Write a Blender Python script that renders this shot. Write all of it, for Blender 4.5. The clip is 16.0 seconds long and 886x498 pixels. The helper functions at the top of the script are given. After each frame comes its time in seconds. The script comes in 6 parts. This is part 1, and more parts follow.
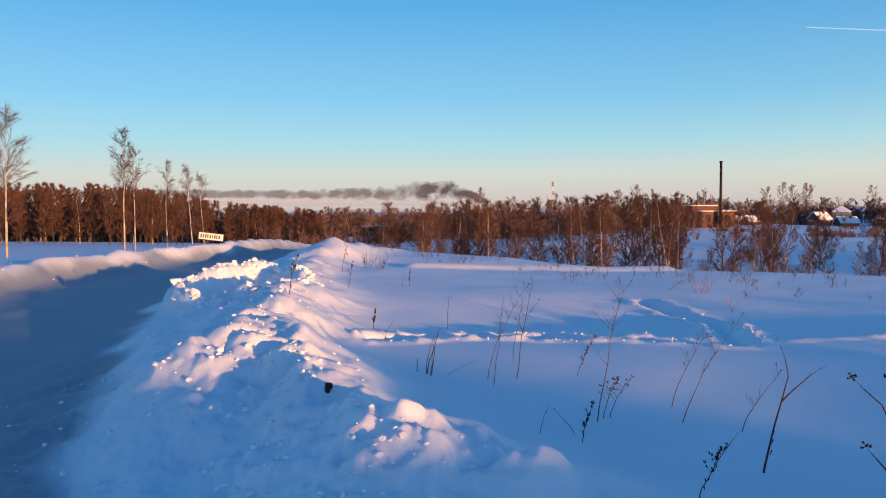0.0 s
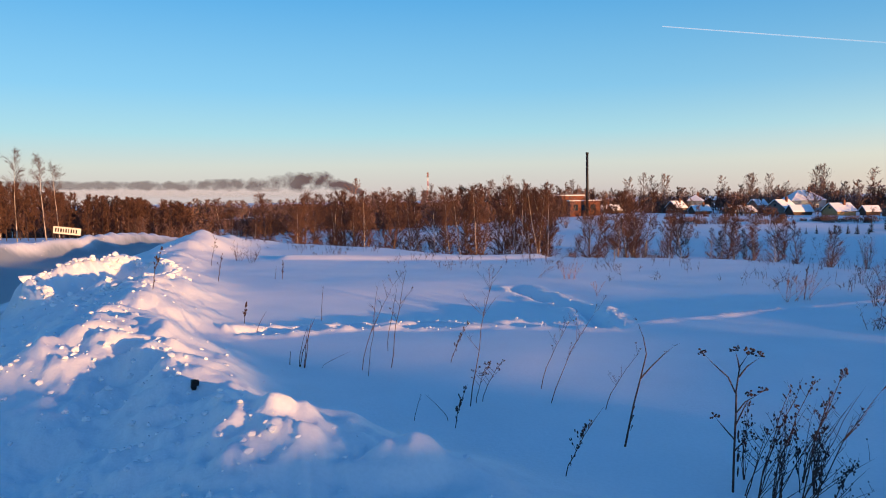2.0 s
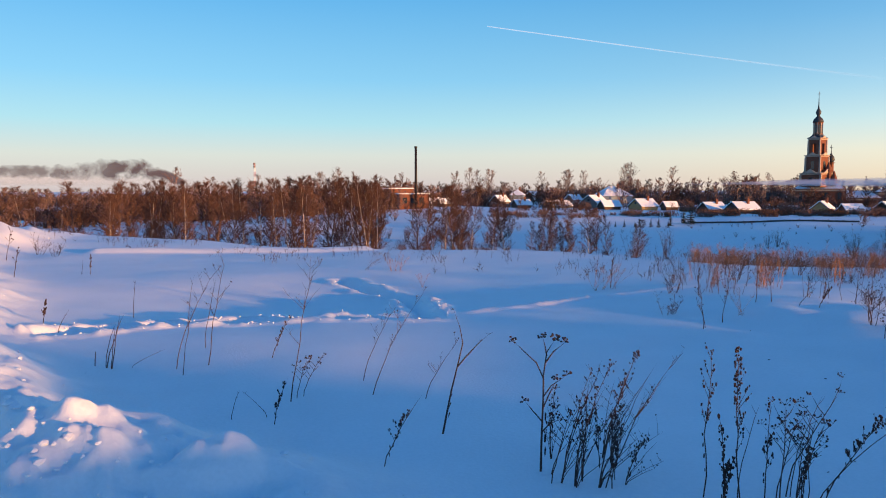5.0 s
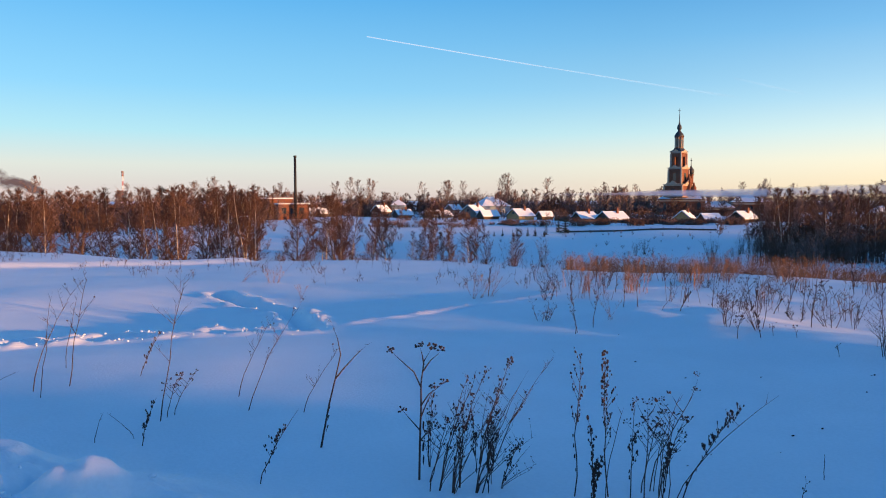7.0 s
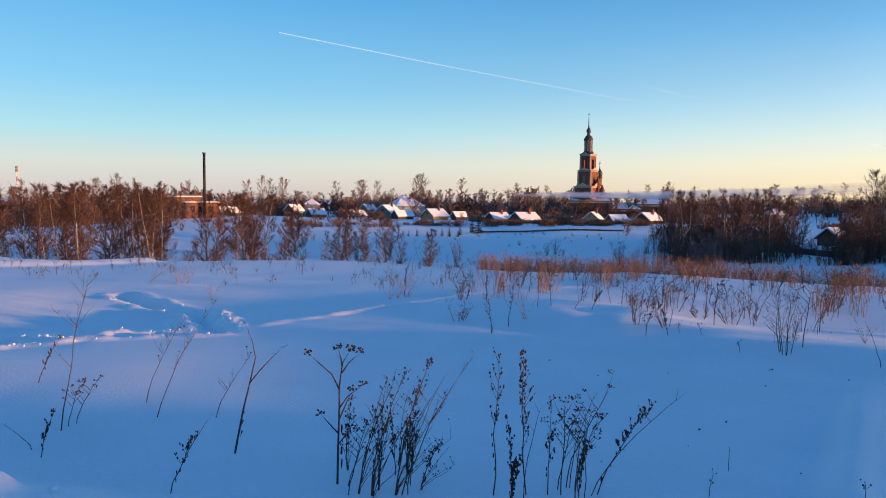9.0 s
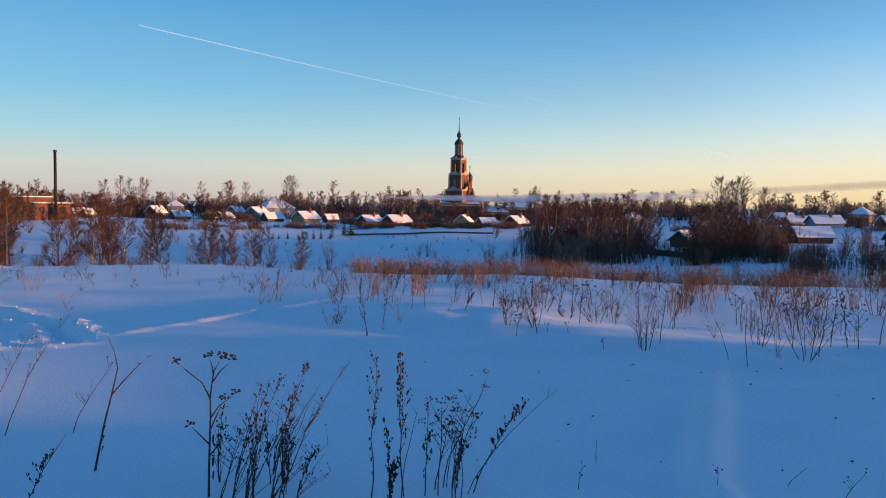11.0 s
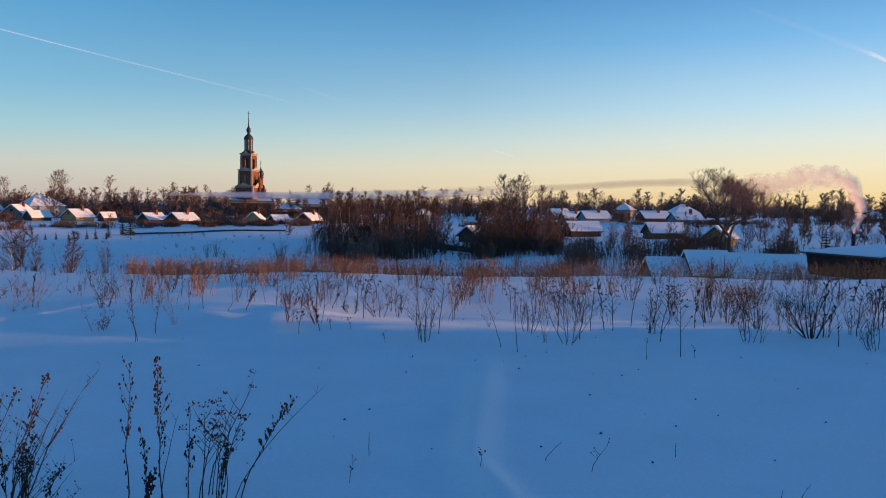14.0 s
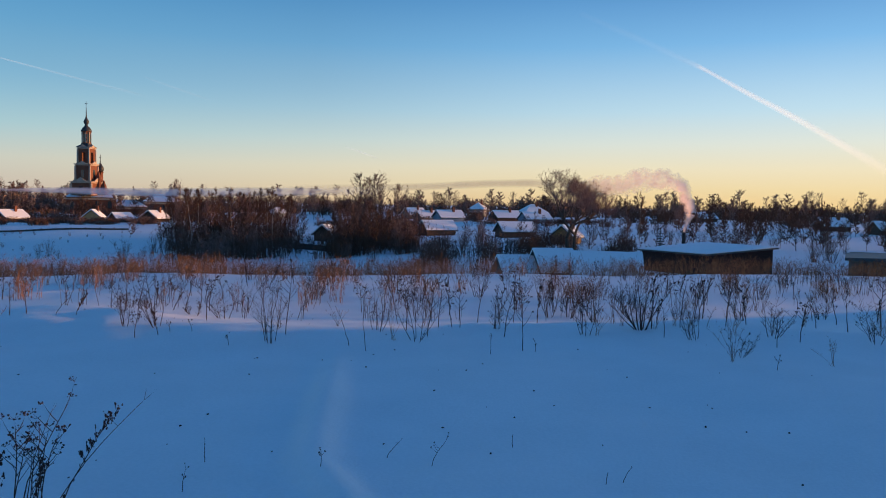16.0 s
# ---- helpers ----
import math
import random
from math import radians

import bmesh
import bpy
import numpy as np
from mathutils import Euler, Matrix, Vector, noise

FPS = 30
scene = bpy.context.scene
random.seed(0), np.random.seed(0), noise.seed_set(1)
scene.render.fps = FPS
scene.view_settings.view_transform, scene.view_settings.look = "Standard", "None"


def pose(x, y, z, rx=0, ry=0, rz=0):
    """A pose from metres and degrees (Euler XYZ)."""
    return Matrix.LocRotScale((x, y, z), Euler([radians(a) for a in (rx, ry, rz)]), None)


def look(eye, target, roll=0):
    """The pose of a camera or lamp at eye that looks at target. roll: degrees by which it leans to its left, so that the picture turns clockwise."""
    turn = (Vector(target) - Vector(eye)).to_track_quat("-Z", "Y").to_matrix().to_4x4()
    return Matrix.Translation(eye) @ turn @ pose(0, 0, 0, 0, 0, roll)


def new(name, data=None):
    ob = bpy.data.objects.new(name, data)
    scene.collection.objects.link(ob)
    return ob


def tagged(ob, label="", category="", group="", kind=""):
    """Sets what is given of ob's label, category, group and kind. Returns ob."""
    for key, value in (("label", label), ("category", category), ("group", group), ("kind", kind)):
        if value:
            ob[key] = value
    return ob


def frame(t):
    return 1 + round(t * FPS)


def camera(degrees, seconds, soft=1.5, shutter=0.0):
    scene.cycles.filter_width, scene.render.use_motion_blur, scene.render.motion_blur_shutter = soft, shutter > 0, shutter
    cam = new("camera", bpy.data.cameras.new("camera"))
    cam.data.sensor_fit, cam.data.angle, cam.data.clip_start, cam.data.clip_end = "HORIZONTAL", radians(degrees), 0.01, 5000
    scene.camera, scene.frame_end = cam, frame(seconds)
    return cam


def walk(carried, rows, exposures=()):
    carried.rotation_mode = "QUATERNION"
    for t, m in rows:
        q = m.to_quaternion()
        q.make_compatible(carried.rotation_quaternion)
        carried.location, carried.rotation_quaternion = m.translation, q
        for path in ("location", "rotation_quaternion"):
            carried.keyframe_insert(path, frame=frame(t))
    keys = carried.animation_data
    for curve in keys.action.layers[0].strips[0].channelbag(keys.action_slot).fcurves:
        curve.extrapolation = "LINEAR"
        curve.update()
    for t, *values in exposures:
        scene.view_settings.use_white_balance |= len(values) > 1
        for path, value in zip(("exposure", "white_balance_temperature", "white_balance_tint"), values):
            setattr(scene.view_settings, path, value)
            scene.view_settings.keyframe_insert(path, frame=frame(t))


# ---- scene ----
EYE = 1.75
cam = camera(60.12, 16.0, 1.0)

# seconds, place (x, y, z from the first stand), turn to the right, tilt, roll in degrees
PATH = [
    (0.0, -0.000, 0.000, -0.000, 0.00, -2.89, -0.49),
    (0.5, 0.014, 0.008, -0.010, 2.58, -3.32, -0.41),
    (1.0, 0.022, 0.012, -0.010, 4.89, -3.70, -0.33),
    (1.5, 0.027, 0.016, -0.012, 7.04, -3.74, -0.58),
    (2.0, 0.039, 0.027, -0.019, 9.23, -3.68, -0.84),
    (2.5, 0.050, 0.033, -0.018, 11.40, -3.65, -0.86),
    (3.0, 0.061, 0.035, -0.017, 13.21, -3.74, -0.73),
    (3.5, 0.070, 0.043, -0.022, 15.15, -3.99, -0.55),
    (4.0, 0.091, 0.042, -0.023, 17.28, -4.34, -0.42),
    (6.5, 0.123, -0.003, -0.020, 28.81, -3.60, 0.03),
    (7.0, 0.134, 0.001, -0.019, 30.79, -3.61, -0.05),
    (7.5, 0.140, 0.003, -0.016, 32.55, -3.73, 0.11),
    (8.0, 0.140, 0.011, -0.018, 34.12, -3.79, 0.30),
    (10.5, 0.093, 0.070, -0.016, 43.80, -3.28, 0.58),
    (11.0, 0.106, 0.059, -0.015, 46.76, -3.30, 0.77),
    (11.5, 0.132, 0.046, -0.012, 49.15, -3.14, 0.91),
    (12.0, 0.149, 0.039, -0.016, 51.70, -2.94, 0.87),
    (12.5, 0.146, 0.003, -0.017, 54.57, -2.92, 0.90),
    (13.0, 0.168, -0.018, -0.020, 57.41, -3.01, 0.77),
    (13.5, 0.202, -0.026, -0.027, 59.72, -3.21, 0.66),
    (14.0, 0.221, -0.057, -0.027, 62.06, -3.34, 0.66),
    (14.5, 0.256, -0.080, -0.034, 64.81, -3.26, 0.75),
    (15.0, 0.287, -0.104, -0.036, 67.92, -3.15, 0.75),
    (15.5, 0.267, -0.125, -0.028, 70.30, -3.19, 0.82),
    (16.0, 0.260, -0.153, -0.029, 72.76, -3.27, 1.06),
]
walk(cam, [(t, pose(x, y, EYE + z, 90 + p, 0, -a) @ pose(0, 0, 0, 0, 0, q)) for t, x, y, z, a, p, q in PATH],
     exposures=[(0.0, 0.66), (4.0, 0.74), (7.5, 0.88), (10.5, 0.62), (12.5, 0.54), (14.0, 0.46), (16.0, 0.38)])

# ---- sky and sun ----
SUN_AZ, SUN_EL = 144.0, 3.5          # degrees to the right of +y, degrees up


def polar(az, d, z=0.0):
    a = radians(az)
    return Vector((d * math.sin(a), d * math.cos(a), z))


def srgb(r, g, b):
    return tuple(((c / 255 + 0.055) / 1.055) ** 2.4 if c > 10 else c / 255 / 12.92 for c in (r, g, b))


SUN_DIR = Vector((math.sin(radians(SUN_AZ)) * math.cos(radians(SUN_EL)), math.cos(radians(SUN_AZ)) * math.cos(radians(SUN_EL)), math.sin(radians(SUN_EL))))


def make_world():
    w = bpy.data.worlds.new("winter_sky")
    scene.world = w
    w.use_nodes = True
    nt = w.node_tree
    nt.nodes.clear()
    N, L = nt.nodes.new, nt.links.new
    out, bg = N("ShaderNodeOutputWorld"), N("ShaderNodeBackground")
    tc, sep = N("ShaderNodeTexCoord"), N("ShaderNodeSeparateXYZ")
    L(tc.outputs["Generated"], sep.inputs[0])

    def ramp(stops):
        r = N("ShaderNodeValToRGB")
        while len(r.color_ramp.elements) > 1:
            r.color_ramp.elements.remove(r.color_ramp.elements[0])
        for i, (p, c) in enumerate(stops):
            e = r.color_ramp.elements[0] if i == 0 else r.color_ramp.elements.new(p)
            e.position, e.color = p, (*srgb(*c), 1)
        L(sep.outputs["Z"], r.inputs[0])
        return r
    away = ramp([(0.0, (196, 186, 186)), (0.02, (205, 200, 196)), (0.045, (205, 212, 206)), (0.085, (166, 214, 228)), (0.14, (132, 200, 238)),
                 (0.25, (88, 172, 230)), (0.36, (64, 138, 212)), (0.55, (56, 118, 186)), (1.0, (46, 100, 162))])
    toward = ramp([(0.0, (255, 216, 150)), (0.025, (255, 232, 180)), (0.05, (252, 240, 206)), (0.08, (234, 240, 230)), (0.12, (196, 228, 245)), (0.2, (126, 188, 238)),
                   (0.28, (78, 142, 206)), (0.38, (62, 130, 204)), (0.55, (56, 118, 186)), (1.0, (46, 100, 162))])
    dot = N("ShaderNodeVectorMath")
    dot.operation = "DOT_PRODUCT"
    dot.inputs[1].default_value = (math.sin(radians(SUN_AZ)), math.cos(radians(SUN_AZ)), 0)
    L(tc.outputs["Generated"], dot.inputs[0])
    rng = N("ShaderNodeMapRange")
    rng.interpolation_type = "SMOOTHSTEP"
    rng.inputs["From Min"].default_value, rng.inputs["From Max"].default_value = -0.65, 0.78
    L(dot.outputs["Value"], rng.inputs["Value"])
    mix = N("ShaderNodeMixRGB")
    L(rng.outputs[0], mix.inputs[0])
    L(away.outputs[0], mix.inputs[1])
    L(toward.outputs[0], mix.inputs[2])
    # the clear sky is deepest a quarter turn away from the sun
    turn = N("ShaderNodeMapRange")
    turn.inputs["From Min"].default_value = -1.0
    L(dot.outputs["Value"], turn.inputs["Value"])
    deep = N("ShaderNodeValToRGB")
    while len(deep.color_ramp.elements) > 1:
        deep.color_ramp.elements.remove(deep.color_ramp.elements[0])
    for i, (p, c) in enumerate(((0.0, 1.0), (0.2, 0.92), (0.42, 0.84), (0.58, 0.86), (0.72, 1.02), (0.85, 1.10))):
        e = deep.color_ramp.elements[0] if i == 0 else deep.color_ramp.elements.new(p)
        e.position, e.color = p, (c, c, c, 1)
    L(turn.outputs[0], deep.inputs[0])
    shade = N("ShaderNodeMixRGB")
    shade.blend_type = "MULTIPLY"
    rise = N("ShaderNodeMapRange")
    rise.interpolation_type = "SMOOTHSTEP"
    rise.inputs["From Min"].default_value, rise.inputs["From Max"].default_value = 0.03, 0.16
    L(sep.outputs["Z"], rise.inputs["Value"])
    L(rise.outputs[0], shade.inputs[0])
    L(mix.outputs[0], shade.inputs[1])
    L(deep.outputs[0], shade.inputs[2])
    mix = shade
    sky = N("ShaderNodeTexSky")
    sky.sky_type = "NISHITA"
    sky.sun_disc = False
    sky.sun_elevation, sky.sun_rotation = radians(SUN_EL), radians(SUN_AZ)
    gain = N("ShaderNodeVectorMath")
    gain.operation = "SCALE"
    gain.inputs["Scale"].default_value = 0.12
    L(sky.outputs[0], gain.inputs[0])
    both = N("ShaderNodeMixRGB")
    both.inputs[0].default_value = 0.1
    L(mix.outputs[0], both.inputs[1])
    L(gain.outputs[0], both.inputs[2])
    L(both.outputs[0], bg.inputs[0])
    bg.inputs[1].default_value = 0.72
    L(bg.outputs[0], out.inputs[0])


make_world()
sun = new("sun", bpy.data.lights.new("sun", "SUN"))
sun.data.energy, sun.data.angle, sun.data.color = 5.0, radians(0.5), (1.0, 0.48, 0.17)
sun.matrix_world = look(SUN_DIR * 100, (0, 0, 0))


# ---- materials ----
def material(name, base, rough=0.8, vary=0.25, scale=4.0, fine=60.0, bump=0.2, dist=0.02, metal=0.0, second=None, stretch=(1, 1, 1), spec=0.3, rand=0.0):
    """Two scales of noise in colour and relief."""
    m = bpy.data.materials.new(name)
    m.use_nodes = True
    nt = m.node_tree
    N, L = nt.nodes.new, nt.links.new
    p = nt.nodes["Principled BSDF"]
    p.inputs["Roughness"].default_value, p.inputs["Metallic"].default_value = rough, metal
    p.inputs["Specular IOR Level"].default_value = spec
    tc, mp = N("ShaderNodeTexCoord"), N("ShaderNodeMapping")
    mp.inputs["Scale"].default_value = stretch
    L(tc.outputs["Object"], mp.inputs[0])
    n1, n2 = N("ShaderNodeTexNoise"), N("ShaderNodeTexNoise")
    n1.inputs["Scale"].default_value, n2.inputs["Scale"].default_value = scale, fine
    n1.inputs["Detail"].default_value, n2.inputs["Detail"].default_value = 5, 3
    L(mp.outputs[0], n1.inputs[0]), L(mp.outputs[0], n2.inputs[0])
    add = N("ShaderNodeMath")
    L(n1.outputs[0], add.inputs[0]), L(n2.outputs[0], add.inputs[1])
    last = add.outputs[0]
    if rand:
        oi, ma = N("ShaderNodeObjectInfo"), N("ShaderNodeMath")
        ma.operation = "MULTIPLY_ADD"
        ma.inputs[1].default_value = rand
        L(oi.outputs["Random"], ma.inputs[0]), L(last, ma.inputs[2])
        last = ma.outputs[0]
    r = N("ShaderNodeValToRGB")
    a, b = r.color_ramp.elements
    a.position, b.position = 0.32, 0.72
    second = second or tuple(min(1, c * (1 + vary)) for c in base)
    lo = tuple(c * (1 - vary) for c in base)
    a.color, b.color = (*lo, 1), (*second, 1)
    half = N("ShaderNodeMath")
    half.operation = "MULTIPLY"
    half.inputs[1].default_value = 0.5
    L(last, half.inputs[0])
    L(half.outputs[0], r.inputs[0])
    L(r.outputs[0], p.inputs["Base Color"])
    if bump:
        bp = N("ShaderNodeBump")
        bp.inputs["Strength"].default_value, bp.inputs["Distance"].default_value = bump, dist
        L(add.outputs[0], bp.inputs["Height"])
        L(bp.outputs[0], p.inputs["Normal"])
    return m


SNOW = material("snow", (0.80, 0.85, 0.88), 0.6, 0.05, 1.3, 38, 0.13, 0.02, second=(0.86, 0.89, 0.92))
ROOF_SNOW = material("roof_snow", (0.82, 0.86, 0.90), 0.6, 0.05, 0.6, 8, 0.3, 0.05)
GROUND_SNOW = material("field_snow", (0.80, 0.85, 0.88), 0.6, 0.05, 1.3, 38, 0.2, 0.02, second=(0.86, 0.89, 0.92))


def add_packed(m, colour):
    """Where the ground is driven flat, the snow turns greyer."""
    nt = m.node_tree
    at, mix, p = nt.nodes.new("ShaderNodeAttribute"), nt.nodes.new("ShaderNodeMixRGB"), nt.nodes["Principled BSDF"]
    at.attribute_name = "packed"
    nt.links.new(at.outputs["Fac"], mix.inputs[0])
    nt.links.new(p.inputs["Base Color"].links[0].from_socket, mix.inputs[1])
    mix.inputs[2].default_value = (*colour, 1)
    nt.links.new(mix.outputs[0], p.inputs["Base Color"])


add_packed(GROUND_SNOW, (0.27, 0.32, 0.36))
TWIG = material("twig_bark", (0.076, 0.038, 0.025), 0.9, 0.45, 0.7, 9, 0, rand=0.5)
TWIG_DARK = material("dark_twig_bark", (0.165, 0.10, 0.082), 0.9, 0.4, 0.7, 9, 0, rand=0.4)
# frosted twigs; distance haze is mixed into this paler colour too
FROST_HAZE_TWIG = material("frosted_hazy_twig", (0.17, 0.12, 0.10), 0.9, 0.4, 0.5, 6, 0, rand=0.3)
BARK = material("brown_bark", (0.11, 0.075, 0.056), 0.9, 0.5, 3, 25, 0.5, 0.02, stretch=(1, 1, 0.3))
BIRCH = material("birch_bark", (0.30, 0.22, 0.16), 0.8, 0.7, 2.2, 7, 0.2, 0.01, second=(0.82, 0.72, 0.60), stretch=(1, 1, 2.2))
NEEDLE = material("spruce_needles", (0.022, 0.035, 0.022), 0.9, 0.5, 2, 14, 0)
STALK = material("dry_stalk", (0.062, 0.038, 0.031), 0.9, 0.45, 9, 70, 0, rand=0.3)
SEED = material("dry_seed_head", (0.045, 0.026, 0.022), 0.95, 0.5, 20, 120, 0)
STRAW = material("dry_straw", (0.24, 0.115, 0.052), 0.9, 0.4, 5, 40, 0, rand=0.4)
BRICK = material("red_brick", (0.19, 0.075, 0.045), 0.9, 0.3, 0.5, 6, 0.3, 0.03)
PLASTER = material("pale_lime_trim", (0.46, 0.36, 0.28), 0.9, 0.2, 0.6, 6, 0.2, 0.02)
TIN = material("dark_roof_tin", (0.05, 0.055, 0.06), 0.5, 0.4, 1, 8, 0.1, 0.01)
LOG = material("dark_log_wall", (0.10, 0.065, 0.045), 0.9, 0.4, 1.2, 8, 0.3, 0.03, stretch=(0.2, 0.2, 4))
BOARD = material("grey_board_wall", (0.19, 0.17, 0.15), 0.9, 0.35, 1.2, 8, 0.3, 0.02, stretch=(4, 4, 0.2))
YELLOW = material("ochre_board_wall", (0.42, 0.27, 0.12), 0.85, 0.25, 1.2, 8, 0.3, 0.02, stretch=(4, 4, 0.2))
GREEN = material("pale_green_wall", (0.30, 0.36, 0.30), 0.85, 0.2, 1, 8, 0.2, 0.02)
BLUEW = material("blue_grey_wall", (0.20, 0.26, 0.32), 0.85, 0.25, 1, 8, 0.2, 0.02)
BROWN = material("red_brown_barn_wall", (0.036, 0.014, 0.011), 0.9, 0.4, 0.8, 6, 0.3, 0.03, stretch=(4, 4, 0.3))
IRON = material("dark_iron", (0.03, 0.028, 0.028), 0.6, 0.4, 3, 20, 0.1, 0.01, metal=0.4)
WHITE = material("white_paint", (0.72, 0.68, 0.62), 0.7, 0.12, 3, 25, 0.1, 0.01)
RED = material("red_paint", (0.45, 0.06, 0.04), 0.7, 0.2, 3, 25, 0.1, 0.01)
BLACK = material("black_rubber", (0.018, 0.017, 0.018), 0.7, 0.4, 9, 60, 0.2, 0.005)
GLASS = material("window_glass", (0.03, 0.04, 0.05), 0.08, 0.2, 1, 3, 0, spec=0.6)
FENCE = material("weathered_fence_board", (0.08, 0.065, 0.055), 0.9, 0.4, 2, 12, 0.2, 0.02)


def vapour(name, colour, dens, scale, emit=0.0, soft=(0.85, 1.35), billow=1.0):
    """Thin smoke: lets light through by a cloudy pattern that fades to the border of its sheet (UV)."""
    m = bpy.data.materials.new(name)
    m.use_nodes = True
    nt = m.node_tree
    nt.nodes.clear()
    N, L = nt.nodes.new, nt.links.new
    out, mixs, tr, df, tl = N("ShaderNodeOutputMaterial"), N("ShaderNodeMixShader"), N("ShaderNodeBsdfTransparent"), N("ShaderNodeBsdfDiffuse"), N("ShaderNodeBsdfTranslucent")
    df.inputs[0].default_value = tl.inputs[0].default_value = (*colour, 1)
    both = N("ShaderNodeMixShader")
    L(df.outputs[0], both.inputs[1]), L(tl.outputs[0], both.inputs[2])
    if emit:
        glow, two = N("ShaderNodeEmission"), N("ShaderNodeAddShader")
        glow.inputs[0].default_value, glow.inputs[1].default_value = (*colour, 1), emit
        L(both.outputs[0], two.inputs[0]), L(glow.outputs[0], two.inputs[1])
        both = two
    at, sx, nz, tc = N("ShaderNodeUVMap"), N("ShaderNodeSeparateXYZ"), N("ShaderNodeTexNoise"), N("ShaderNodeTexCoord")
    L(at.outputs[0], sx.inputs[0])
    nz.inputs["Scale"].default_value, nz.inputs["Detail"].default_value, nz.inputs["Roughness"].default_value = scale, 6, 0.6
    L(tc.outputs["Object"], nz.inputs[0])

    def math_(op, a, b):
        n = N("ShaderNodeMath")
        n.operation, n.use_clamp = op, True
        for i, v in enumerate((a, b)):
            if isinstance(v, (int, float)):
                n.inputs[i].default_value = v
            else:
                L(v, n.inputs[i])
        return n.outputs[0]
    # the u of the sheet holds the density along it, v runs 0..1 across it
    v = sx.outputs["Y"]
    n = N("ShaderNodeMath")
    n.operation = "MULTIPLY"
    n.inputs[1].default_value = 4.0
    L(v, n.inputs[0])
    n2 = N("ShaderNodeMath")
    n2.operation = "MULTIPLY"
    inv = math_("SUBTRACT", 1.0, v)
    L(n.outputs[0], n2.inputs[0]), L(inv, n2.inputs[1])
    hump = n2.outputs[0]
    rg = N("ShaderNodeMapRange")
    rg.inputs["From Min"].default_value, rg.inputs["From Max"].default_value = soft
    s = N("ShaderNodeMath")
    big = N("ShaderNodeMath")
    big.operation = "MULTIPLY_ADD"
    big.inputs[1].default_value, big.inputs[2].default_value = billow, 0.5 - 0.5 * billow
    L(nz.outputs[0], big.inputs[0])
    L(hump, s.inputs[0]), L(big.outputs[0], s.inputs[1])
    L(s.outputs[0], rg.inputs["Value"])
    a = math_("MULTIPLY", math_("MULTIPLY", rg.outputs[0], sx.outputs["X"]), dens)
    L(a, mixs.inputs[0]), L(tr.outputs[0], mixs.inputs[1]), L(both.outputs[0], mixs.inputs[2])
    L(mixs.outputs[0], out.inputs[0])
    return m


